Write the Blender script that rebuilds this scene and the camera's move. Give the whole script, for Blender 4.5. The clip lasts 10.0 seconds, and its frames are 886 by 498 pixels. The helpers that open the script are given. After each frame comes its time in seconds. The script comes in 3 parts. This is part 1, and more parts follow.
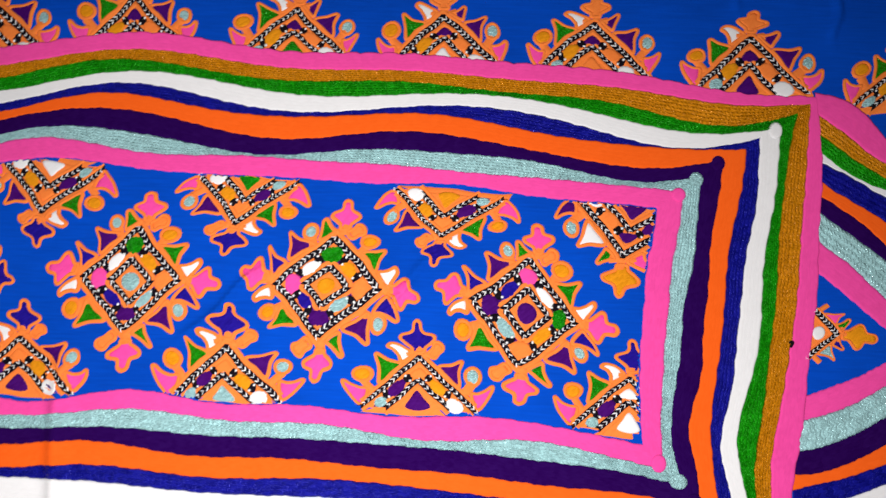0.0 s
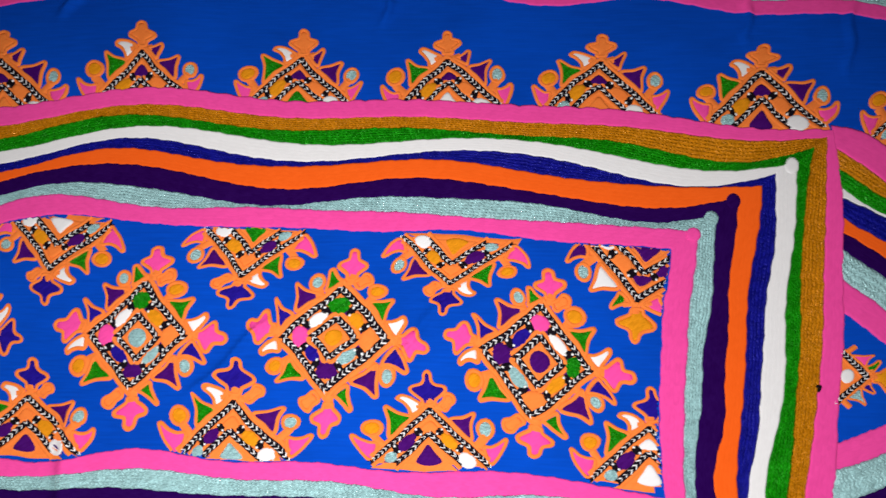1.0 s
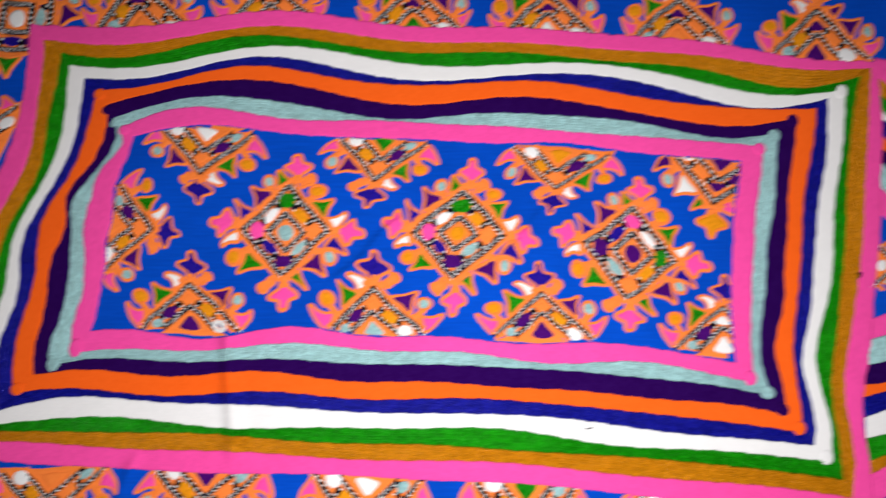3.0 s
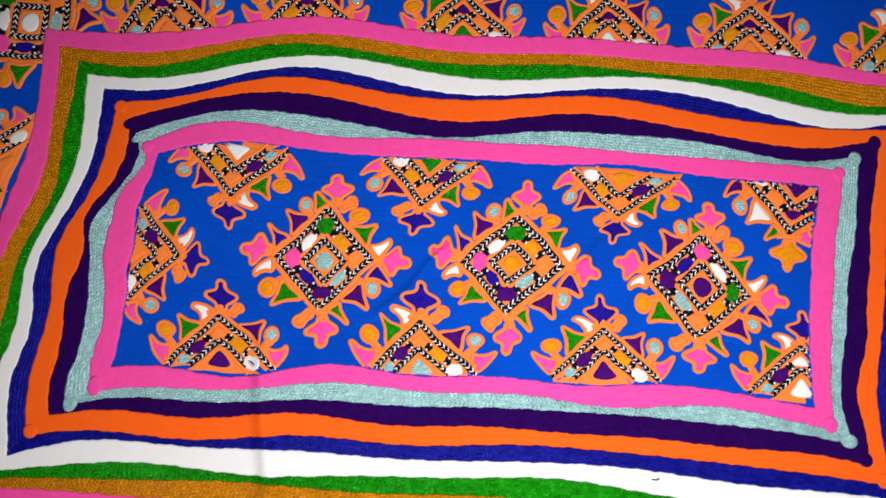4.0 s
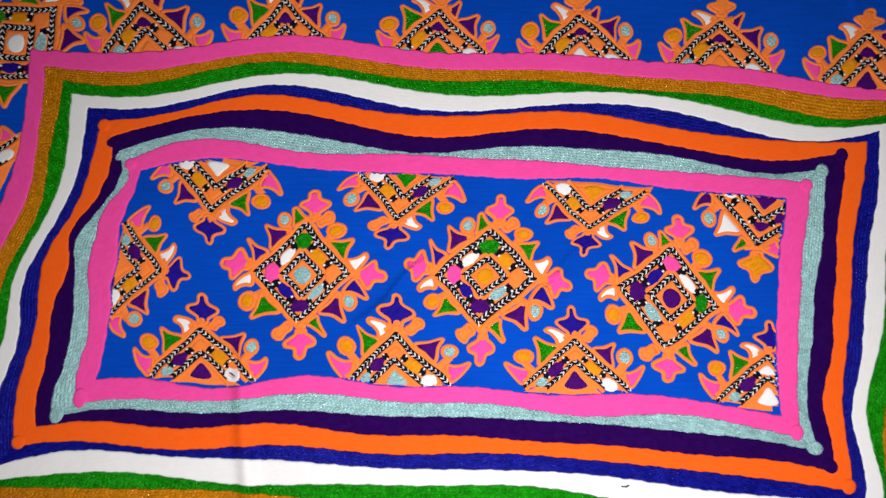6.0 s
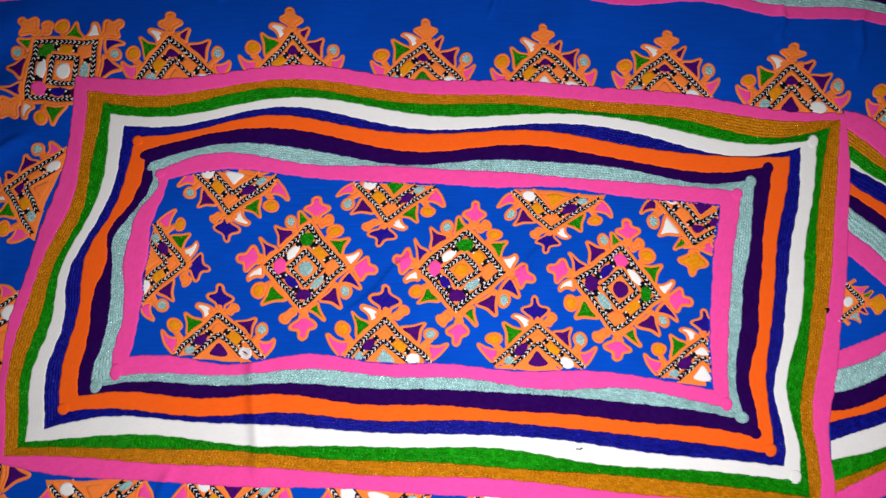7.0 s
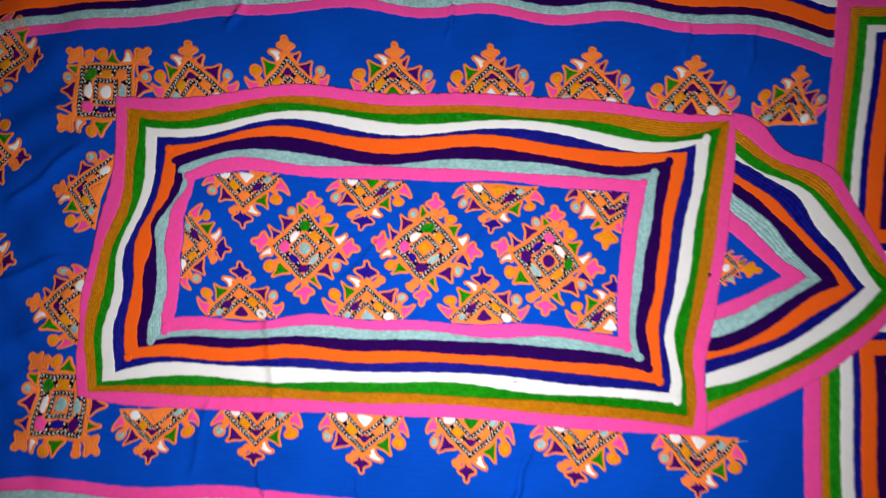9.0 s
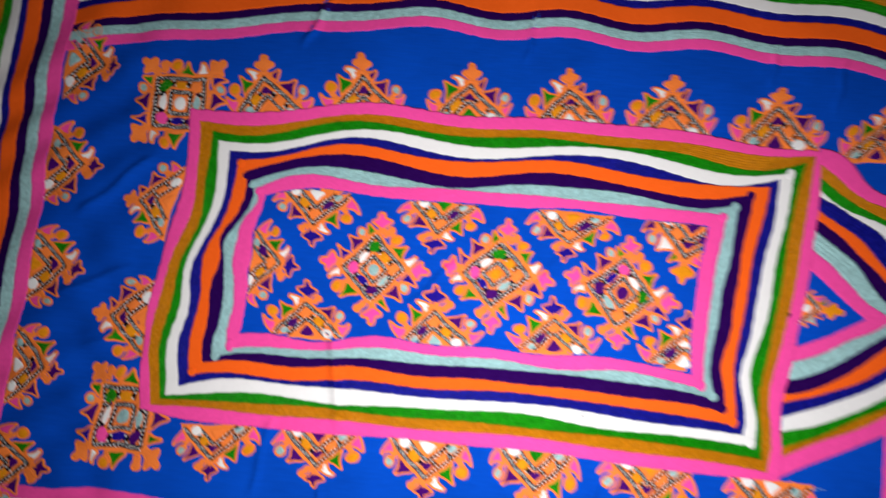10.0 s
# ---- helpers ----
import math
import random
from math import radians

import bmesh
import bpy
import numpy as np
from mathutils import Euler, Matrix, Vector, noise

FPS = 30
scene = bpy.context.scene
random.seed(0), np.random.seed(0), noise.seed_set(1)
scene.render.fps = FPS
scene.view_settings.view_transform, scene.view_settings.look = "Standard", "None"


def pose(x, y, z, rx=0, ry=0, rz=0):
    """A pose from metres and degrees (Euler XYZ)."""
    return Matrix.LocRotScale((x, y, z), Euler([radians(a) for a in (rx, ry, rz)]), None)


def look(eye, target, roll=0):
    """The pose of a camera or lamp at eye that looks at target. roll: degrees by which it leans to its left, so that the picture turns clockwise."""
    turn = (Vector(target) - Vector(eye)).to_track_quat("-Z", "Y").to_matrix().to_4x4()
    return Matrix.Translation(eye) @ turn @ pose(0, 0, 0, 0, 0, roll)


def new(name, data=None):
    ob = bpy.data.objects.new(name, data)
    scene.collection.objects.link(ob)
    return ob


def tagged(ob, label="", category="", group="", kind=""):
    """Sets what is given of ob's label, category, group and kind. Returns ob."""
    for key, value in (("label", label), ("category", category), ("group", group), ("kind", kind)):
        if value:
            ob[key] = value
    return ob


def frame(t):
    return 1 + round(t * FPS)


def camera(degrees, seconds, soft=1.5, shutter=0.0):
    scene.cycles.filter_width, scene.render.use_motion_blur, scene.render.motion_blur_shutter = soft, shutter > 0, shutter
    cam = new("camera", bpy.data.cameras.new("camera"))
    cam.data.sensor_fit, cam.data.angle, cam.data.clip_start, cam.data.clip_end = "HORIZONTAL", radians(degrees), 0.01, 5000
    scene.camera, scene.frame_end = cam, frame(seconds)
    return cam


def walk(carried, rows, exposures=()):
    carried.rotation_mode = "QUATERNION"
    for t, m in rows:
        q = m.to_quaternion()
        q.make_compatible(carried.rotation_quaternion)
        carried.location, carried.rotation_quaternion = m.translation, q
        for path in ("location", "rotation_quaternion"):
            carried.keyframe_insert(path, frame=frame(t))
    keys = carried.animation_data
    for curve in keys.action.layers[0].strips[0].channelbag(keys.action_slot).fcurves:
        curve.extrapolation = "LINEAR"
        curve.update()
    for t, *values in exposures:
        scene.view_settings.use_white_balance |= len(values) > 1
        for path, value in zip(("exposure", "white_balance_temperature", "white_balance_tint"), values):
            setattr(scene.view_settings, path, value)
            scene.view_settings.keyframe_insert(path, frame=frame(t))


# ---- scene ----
cam = camera(65.7, 10.0, shutter=0.6)
PATH = [
    (0, (0.062, -0.051, 0.333), (0.032, 0.371, -1.622), -2.2),
    (0.5, (0.074, -0.049, 0.328), (0.01, 0.419, -1.615), -7.4),
    (1, (0.069, -0.041, 0.328), (-0.03, 0.465, -1.604), -10.5),
    (1.5, (0.057, -0.056, 0.344), (-0.075, 0.414, -1.595), -16.2),
    (2, (0.031, -0.074, 0.374), (-0.021, 0.359, -1.578), -6.0),
    (2.5, (0.015, -0.07, 0.382), (0.017, 0.333, -1.577), 2.1),
    (3, (-0.012, -0.076, 0.378), (0.01, 0.276, -1.591), 4.2),
    (3.2, (-0.038, -0.071, 0.365), (-0.073, 0.262, -1.606), -5.3),
    (4.3, (-0.04, -0.046, 0.349), (0.006, 0.289, -1.622), 9.6),
    (4.5, (-0.033, -0.043, 0.351), (0.014, 0.296, -1.62), 10.1),
    (5, (-0.026, -0.045, 0.348), (0.027, 0.271, -1.626), 10.0),
    (5.2, (-0.024, -0.04, 0.348), (0.017, 0.277, -1.626), 7.2),
    (6.3, (-0.025, -0.048, 0.379), (-0.011, 0.277, -1.594), 3.5),
    (6.5, (-0.024, -0.052, 0.397), (-0.001, 0.306, -1.571), 4.4),
    (7, (-0.013, -0.064, 0.42), (-0.005, 0.299, -1.547), 2.3),
    (7.5, (-0.009, -0.068, 0.431), (-0.01, 0.29, -1.536), 0.1),
    (8, (-0.011, -0.074, 0.447), (-0.063, 0.256, -1.525), -8.8),
    (8.5, (-0.002, -0.045, 0.491), (-0.092, 0.229, -1.488), -17.6),
    (9, (0.022, -0.035, 0.546), (-0.005, 0.091, -1.45), -11.9),
    (9.5, (0.015, -0.032, 0.576), (0.024, 0.042, -1.422), 8.8),
    (10, (-0.019, -0.019, 0.538), (-0.104, 0.119, -1.455), -29.0),
]
walk(cam, [(t, look(e, g, r)) for t, e, g, r in PATH],
     exposures=((0, 0.02), (1.0, -0.08), (1.5, -0.18), (2.2, -0.2), (3, -0.08), (4.5, -0.06), (5.2, -0.06), (6.5, -0.16), (7, -0.12), (8, -0.05), (8.5, 0.06), (9, 0.02), (9.5, 0.0), (10, 0.12)))

# ---- world and light ----
world = bpy.data.worlds.new("room_light")
world.use_nodes = True
scene.world = world
world.node_tree.nodes["Background"].inputs[0].default_value = (1.0, 0.97, 0.95, 1)
world.node_tree.nodes["Background"].inputs[1].default_value = 0.03
# Unseen fixed light, added low over the cloth in place of a carried torch.
unseen_light = bpy.data.lights.new("lamp", "AREA")
unseen_light.shape, unseen_light.size, unseen_light.energy, unseen_light.color = "DISK", 0.06, 2.28, (1.0, 0.965, 0.95)
unseen_light.spread = radians(156)
lamp = new("lamp", unseen_light)
lamp.matrix_world = look((0.018, -0.13, 0.42), (0.022, -0.05, 0))

MM = 0.001
rng = random.Random(7)

# ---- materials ----
def nodes_of(name):
    m = bpy.data.materials.new(name)
    m.use_nodes = True
    t = m.node_tree
    return m, t, t.nodes["Principled BSDF"]


def math_node(t, op, a, b=0.0, c=None):
    n = t.nodes.new("ShaderNodeMath")
    n.operation = op
    for i, v in enumerate((a, b, c)):
        if v is None:
            continue
        if isinstance(v, (int, float)):
            n.inputs[i].default_value = v
        else:
            t.links.new(v, n.inputs[i])
    return n.outputs[0]


def mix_colour(t, fac, a, b):
    n = t.nodes.new("ShaderNodeMix")
    n.data_type = "RGBA"
    t.links.new(fac, n.inputs[0])
    for i, v in ((6, a), (7, b)):
        if isinstance(v, tuple):
            n.inputs[i].default_value = (*v, 1)
        else:
            t.links.new(v, n.inputs[i])
    return n.outputs[2]


def noise_node(t, vec, scale, detail=2.0):
    n = t.nodes.new("ShaderNodeTexNoise")
    n.inputs["Scale"].default_value, n.inputs["Detail"].default_value = scale, detail
    t.links.new(vec, n.inputs["Vector"])
    return n.outputs["Fac"]


def spread(t, value, lo, hi):
    n = t.nodes.new("ShaderNodeMapRange")
    n.inputs["From Min"].default_value, n.inputs["From Max"].default_value = lo, hi
    t.links.new(value, n.inputs["Value"])
    return n.outputs["Result"]


def thread(name, colour, pitch=2.1 * MM, vary=0.22, rough=0.6, depth=0.45, gloss=0.08, ridged=0.35):
    """Embroidery cotton in rows of chain stitch; the UV map runs in metres along the row and in rows across it."""
    m, t, p = nodes_of(name)
    uv = t.nodes.new("ShaderNodeUVMap")
    sep = t.nodes.new("ShaderNodeSeparateXYZ")
    t.links.new(uv.outputs[0], sep.inputs[0])
    geo = t.nodes.new("ShaderNodeNewGeometry")
    waver = math_node(t, "ADD", sep.outputs[1], math_node(t, "MULTIPLY", noise_node(t, geo.outputs["Position"], 130, 2.0), 1.7))
    across = math_node(t, "FRACT", waver)
    row = math_node(t, "FLOOR", waver)
    vee = math_node(t, "MULTIPLY", math_node(t, "ABSOLUTE", math_node(t, "SUBTRACT", across, 0.5)), 1.3)
    shift = math_node(t, "MULTIPLY", math_node(t, "SINE", math_node(t, "MULTIPLY", row, 12.9)), 3.7)
    run = math_node(t, "ADD", math_node(t, "MULTIPLY", sep.outputs[0], 1 / pitch), math_node(t, "ADD", vee, shift))
    uneven = noise_node(t, geo.outputs["Position"], 420, 2.0)
    run = math_node(t, "ADD", run, math_node(t, "MULTIPLY", uneven, 1.6))
    loop = math_node(t, "ABSOLUTE", math_node(t, "SUBTRACT", math_node(t, "FRACT", run), 0.5))
    lay = t.nodes.new("ShaderNodeCombineXYZ")
    t.links.new(math_node(t, "MULTIPLY", sep.outputs[0], 260.0), lay.inputs[0])
    t.links.new(math_node(t, "MULTIPLY", sep.outputs[1], 3.1), lay.inputs[1])
    streak = noise_node(t, lay.outputs[0], 1.0, 3.0)
    fine = noise_node(t, geo.outputs["Position"], 2600, 1.0)
    wide = noise_node(t, geo.outputs["Position"], 90, 3.0)
    comb = t.nodes.new("ShaderNodeCombineXYZ")
    t.links.new(math_node(t, "FLOOR", run), comb.inputs[0])
    t.links.new(row, comb.inputs[1])
    grain = t.nodes.new("ShaderNodeTexWhiteNoise")
    t.links.new(comb.outputs[0], grain.inputs["Vector"])
    # Random tone of each stitch; on ridged threads it also paints in glints.
    tone = math_node(t, "ADD", math_node(t, "MULTIPLY", streak, 0.55), math_node(t, "ADD", math_node(t, "MULTIPLY", grain.outputs["Value"], 0.15 + 0.3 * ridged), math_node(t, "MULTIPLY", wide, 0.30 - 0.3 * ridged)))
    dark = tuple(c * (1 - vary) for c in colour)
    light = tuple(min(0.9, c * (1 + vary * 0.7) + 0.003) for c in colour)
    t.links.new(mix_colour(t, spread(t, tone, 0.25, 0.8), dark, light), p.inputs["Base Color"])
    shine = noise_node(t, geo.outputs["Position"], 1300, 1.0)
    t.links.new(math_node(t, "ADD", math_node(t, "MULTIPLY", spread(t, shine, 0.35, 0.65), 0.35), rough - 0.2), p.inputs["Roughness"])
    p.inputs["Specular IOR Level"].default_value = gloss
    p.inputs["Specular Tint"].default_value = (*(c / max(colour) * (1 - 0.2 * ridged) + 0.2 * ridged for c in colour), 1)
    bump = t.nodes.new("ShaderNodeBump")
    bump.inputs["Strength"].default_value, bump.inputs["Distance"].default_value = depth, 0.5 * MM
    groove = math_node(t, "MULTIPLY", vee, -0.75 * ridged)
    height = math_node(t, "ADD", math_node(t, "MULTIPLY", loop, -1.6 * ridged), math_node(t, "ADD", math_node(t, "MULTIPLY", fine, 0.6), math_node(t, "ADD", groove, math_node(t, "MULTIPLY", streak, 0.9))))
    t.links.new(height, bump.inputs["Height"])
    t.links.new(bump.outputs[0], p.inputs["Normal"])
    return m


def plain(name, colour, scale, vary, rough, bump_scale=0.0, bump_mm=0.3):
    m, t, p = nodes_of(name)
    geo = t.nodes.new("ShaderNodeNewGeometry")
    tone = noise_node(t, geo.outputs["Position"], scale, 4.0)
    dark, light = tuple(c * (1 - vary) for c in colour), tuple(min(0.9, c * (1 + vary)) for c in colour)
    t.links.new(mix_colour(t, spread(t, tone, 0.3, 0.7), dark, light), p.inputs["Base Color"])
    p.inputs["Roughness"].default_value = rough
    p.inputs["Specular IOR Level"].default_value = 0.25
    if bump_scale:
        bump = t.nodes.new("ShaderNodeBump")
        bump.inputs["Strength"].default_value, bump.inputs["Distance"].default_value = 0.5, bump_mm * MM
        t.links.new(noise_node(t, geo.outputs["Position"], bump_scale, 2.0), bump.inputs["Height"])
        t.links.new(bump.outputs[0], p.inputs["Normal"])
    return m


def woven(name, colour):
    """Plain-weave cotton: two crossing threads, slubs and soft stains."""
    m, t, p = nodes_of(name)
    geo = t.nodes.new("ShaderNodeNewGeometry")
    sep = t.nodes.new("ShaderNodeSeparateXYZ")
    t.links.new(geo.outputs["Position"], sep.inputs[0])
    warp = math_node(t, "SINE", math_node(t, "MULTIPLY", sep.outputs[0], 2 * math.pi / (0.62 * MM)))
    weft = math_node(t, "SINE", math_node(t, "MULTIPLY", sep.outputs[1], 2 * math.pi / (0.62 * MM)))
    weave = math_node(t, "MULTIPLY", warp, weft)
    stretch = t.nodes.new("ShaderNodeVectorMath")
    stretch.operation = "MULTIPLY"
    stretch.inputs[1].default_value = (60, 900, 100)
    t.links.new(geo.outputs["Position"], stretch.inputs[0])
    slub = noise_node(t, stretch.outputs[0], 1.0, 2.0)
    cloud = noise_node(t, geo.outputs["Position"], 14, 4.0)
    tone = math_node(t, "ADD", math_node(t, "MULTIPLY", cloud, 0.6), math_node(t, "MULTIPLY", slub, 0.4))
    dark, light = tuple(c * 0.78 for c in colour), tuple(c * 1.16 for c in colour)
    t.links.new(mix_colour(t, spread(t, tone, 0.32, 0.68), dark, light), p.inputs["Base Color"])
    p.inputs["Roughness"].default_value = 0.85
    p.inputs["Specular IOR Level"].default_value = 0.03
    bump = t.nodes.new("ShaderNodeBump")
    bump.inputs["Strength"].default_value, bump.inputs["Distance"].default_value = 0.35, 0.2 * MM
    t.links.new(math_node(t, "ADD", weave, math_node(t, "MULTIPLY", slub, 1.5)), bump.inputs["Height"])
    t.links.new(bump.outputs[0], p.inputs["Normal"])
    return m


THREAD = {
    "pink": thread("pink_thread", (0.84, 0.068, 0.34), vary=0.13, depth=0.16, ridged=0.12),
    "brown": thread("mustard_brown_thread", (0.60, 0.215, 0.003), vary=0.22, rough=0.30, depth=1.0, gloss=0.7, ridged=1.0),
    "green": thread("green_thread", (0.006, 0.27, 0.002), vary=0.36, rough=0.28, depth=1.0, gloss=0.7, ridged=1.0),
    "white": thread("white_thread", (0.76, 0.76, 0.77), vary=0.06, depth=0.2, ridged=0.12),
    "navy": thread("navy_thread", (0.004, 0.005, 0.21), vary=0.4, rough=0.36, depth=0.6, gloss=0.35, ridged=0.8),
    "orange": thread("orange_thread", (0.90, 0.115, 0.010), vary=0.10, depth=0.18, ridged=0.12),
    "purple": thread("purple_thread", (0.018, 0.0004, 0.068), vary=0.25, gloss=0.02, depth=0.3, ridged=0.12),
    "aqua": thread("pale_aqua_thread", (0.36, 0.62, 0.64), vary=0.24, rough=0.30, depth=0.9, gloss=0.7, ridged=1.0),
    "amber": thread("light_orange_thread", (0.93, 0.215, 0.042), vary=0.12, depth=0.3),
    "gold": thread("gold_thread", (0.74, 0.27, 0.008), vary=0.25, rough=0.4),
    "violet": thread("violet_thread", (0.055, 0.003, 0.13), vary=0.25, gloss=0.06),
    "blue": thread("blue_thread", (0.014, 0.006, 0.24), vary=0.3, gloss=0.06),
    "black": thread("black_thread", (0.006, 0.004, 0.007), vary=0.3, gloss=0.03),
}
BLUE = woven("blue_cotton", (0.001, 0.060, 0.47))
FLOOR = plain("floor_cement", (0.30, 0.29, 0.27), 9, 0.2, 0.7, 60, 0.6)
PLASTER = plain("wall_plaster", (0.72, 0.70, 0.66), 3, 0.05, 0.85, 40, 0.8)

# ---- how the cloth lies ----
WAVES = [(rng.uniform(0, math.pi), rng.uniform(0.10, 0.42), rng.uniform(0, 6.28)) for _ in range(9)]
# creases of the dress: start, end (mm), height (mm), half width (mm)
CREASES = (
    ((80, -166), (72, -193), 2.2, 3.5), ((72, -193), (62, -220), 2.4, 3.0), ((-129, -178), (-124, -196), 2.0, 3.0),
    ((-172, -130), (-181, -170), 1.2, 5.0), ((-51, -186), (-46, -205), 1.6, 3.0), ((-158, 189), (-146, 210), 2.0, 4.0),
    ((24, 205), (19, 180), 1.8, 3.0), ((-330, 40), (-286, 76), 1.8, 6.0), ((-342, -28), (-300, -12), 1.6, 6.0),
    ((-318, -70), (-290, -58), 1.2, 5.0), ((-62, -22), (-38, 2), 1.4, 3.0), ((30, -8), (48, 12), 1.0, 3.0),
    ((-124, -46), (-119, -114), 1.7, 7.0), ((212, 168), (214, 184), 1.2, 3.0), ((262, 150), (266, 172), 1.2, 3.0),
)


def lie(x, y):
    """Height of the cloth over the floor, in metres, with its slow swells and its creases."""
    x, y = np.asarray(x, float), np.asarray(y, float)
    z = np.full(x.shape, -1.5 * MM)
    for a, size, turn in WAVES:
        z = z + 1.1 * MM * size * np.sin((x * math.cos(a) + y * math.sin(a)) * 6.283 / size + turn)
    loose = np.clip((-0.245 - x) / 0.06, 0, 1)
    z = z + loose * 1.5 * MM * (0.9 * np.sin(x * 95 - y * 118 + 1.6 * np.sin(y * 31)) + 0.7 * np.sin(x * 60 + y * 83 + 2.0 * np.sin(x * 40)))
    edge = np.clip((y - 0.15) / 0.04, 0, 1) + np.clip((-0.155 - y) / 0.03, 0, 1)
    z = z + edge * 0.5 * MM * np.sin(x * 71 + 1.3 * np.sin(y * 60) + y * 20)
    for (ax, ay), (bx, by), high, wide in CREASES:
        high, wide = 1.9 * high, 0.60 * wide
        ax, ay, bx, by = ax * MM, ay * MM, bx * MM, by * MM
        dx, dy = bx - ax, by - ay
        length = math.hypot(dx, dy)
        s = ((x - ax) * dx + (y - ay) * dy) / length ** 2
        h = ((x - ax) * -dy + (y - ay) * dx) / length
        h = h + 1.2 * MM * np.sin(s * 5)
        past = np.maximum(0, np.abs(s - 0.5) - 0.5) * length
        z = z + high * MM * np.exp(-(h / (wide * MM)) ** 2 - (past / (9 * MM)) ** 2)
    return z


# broad humps and a dip where the dress does not lie flat: place (mm), reach (mm), height (mm)
HUMPS = ((-140, 155, 80, 45, 6.0), (-85, 10, 55, 40, 3.0), (-160, -42, 48, 38, -3.5))


def draped(verts):
    """Lifts the cloth over its humps, which draws it in a little."""
    v = np.array(verts, float)
    h = sum(high * MM * np.exp(-((v[:, 0] / MM - x) / rx) ** 2 - ((v[:, 1] / MM - y) / ry) ** 2) for x, y, rx, ry, high in HUMPS)
    v[:, 0] -= h * (v[:, 0] + 0.015) / 0.42
    v[:, 1] -= h * (v[:, 1] + 0.06) / 0.42
    v[:, 2] += h
    return v


def wander(p, size=0.20):
    """The hand's small unevenness in a stitched line, in metres, by place."""
    x, y = p[:, 0], p[:, 1]
    dx = np.sin(x * 610 + y * 340 + 1.0) + 0.7 * np.sin(x * 1130 - y * 870) + 0.3 * np.sin(y * 2100 + x * 400)
    dy = np.sin(y * 570 - x * 390 + 2.0) + 0.7 * np.sin(y * 990 + x * 1210) + 0.3 * np.sin(x * 2300 - y * 500)
    return p + np.stack([dx, dy], 1) * size * MM


# ---- builders ----
def mesh_of(name, verts, faces, uvs=None, smooth=True, slots=()):
    me = bpy.data.meshes.new(name)
    me.from_pydata([tuple(v) for v in draped(verts)], [], faces)
    if uvs is not None:
        layer = me.uv_layers.new(name="rows")
        index = np.empty(len(me.loops), dtype=np.int32)
        me.loops.foreach_get("vertex_index", index)
        layer.data.foreach_set("uv", np.asarray(uvs, dtype=np.float32)[index].ravel())
    if smooth:
        me.polygons.foreach_set("use_smooth", [True] * len(me.polygons))
    for m in slots:
        me.materials.append(m)
    me.update()
    return me


def piece(name, me, parent=None, label=""):
    ob = new(name, me)
    if parent is not None:
        ob.parent = parent
    return tagged(ob, label=label)


def ribbon(name, a, b, lift, colour, parent, label="", rows=4, thick=0.9, closed=False):
    """A stitched stripe between two edges of as many points each: rows of thread side by side."""
    a, b = wander(np.asarray(a)), wander(np.asarray(b))
    n, cells = len(a), rows * 4
    along = np.concatenate([[0], np.cumsum(np.hypot(*np.diff((a + b) / 2, axis=0).T))])
    verts, uvs = [], []
    steps = [(0.0, 0.0)] + [(k / cells, 1.0) for k in range(cells + 1)] + [(1.0, 0.0)]
    for f, stand in steps:
        p = a * (1 - f) + b * f
        edge = min(1.0, 0.62 + 1.3 * math.sqrt(max(0.0, min(f, 1 - f)))) * stand
        ridge = (0.03 if colour in ("pink", "orange", "white", "purple") else 0.34 if colour in ("green", "brown") else 0.28 if colour in ("navy", "aqua") else 0.15) * abs(math.sin(math.pi * rows * f))
        z = lie(p[:, 0], p[:, 1]) + (lift - 0.25) * MM + thick * MM * edge * (0.75 + ridge)
        verts.append(np.column_stack([p, z]))
        uvs.append(np.column_stack([along, np.full(n, f * rows)]))
    cells += 2
    verts, uvs = np.concatenate(verts), np.concatenate(uvs)
    faces, last = [], n if closed else n - 1
    for k in range(cells):
        for i in range(last):
            j = (i + 1) % n
            faces.append((k * n + i, (k + 1) * n + i, (k + 1) * n + j, k * n + j))
    return piece(name, mesh_of(name, verts, faces, uvs, slots=(THREAD[colour],)), parent, label)


def swayed(a, b, sway, count, lo=0.0, hi=1.0):
    """Points from a to b (mm) along a line that sways by a few sine terms (mm); in metres."""
    a, b = np.array(a, float), np.array(b, float)
    d = b - a
    side = np.array([-d[1], d[0]]) / np.linalg.norm(d)
    s = np.linspace(lo, hi, count)
    inside = np.clip(s, 0, 1)
    h = sum(c * np.sin((k + 1) * math.pi * inside) for k, c in enumerate(sway))
    return (a + s[:, None] * d + h[:, None] * side) * MM


def sheet(name, grid, lift, parent, label, material=BLUE):
    """Cloth over a grid of places (rows, columns, 2), laid on the swells, with a turned-in thickness."""
    r, c = grid.shape[:2]
    z = lie(grid[..., 0], grid[..., 1]) + lift * MM
    top = np.concatenate([grid, z[..., None]], 2).reshape(-1, 3)
    low = top - np.array([0, 0, 0.5 * MM])
    faces = [(i * c + j, i * c + j + 1, (i + 1) * c + j + 1, (i + 1) * c + j) for i in range(r - 1) for j in range(c - 1)]
    off = r * c
    rim = [j for j in range(c)] + [i * c + c - 1 for i in range(1, r)] + [(r - 1) * c + j for j in range(c - 2, -1, -1)] + [i * c for i in range(r - 2, 0, -1)]
    faces += [(rim[k - 1] + off, rim[k] + off, rim[k], rim[k - 1]) for k in range(len(rim))]
    return piece(name, mesh_of(name, np.concatenate([top, low]), faces, slots=(material,)), parent, label)


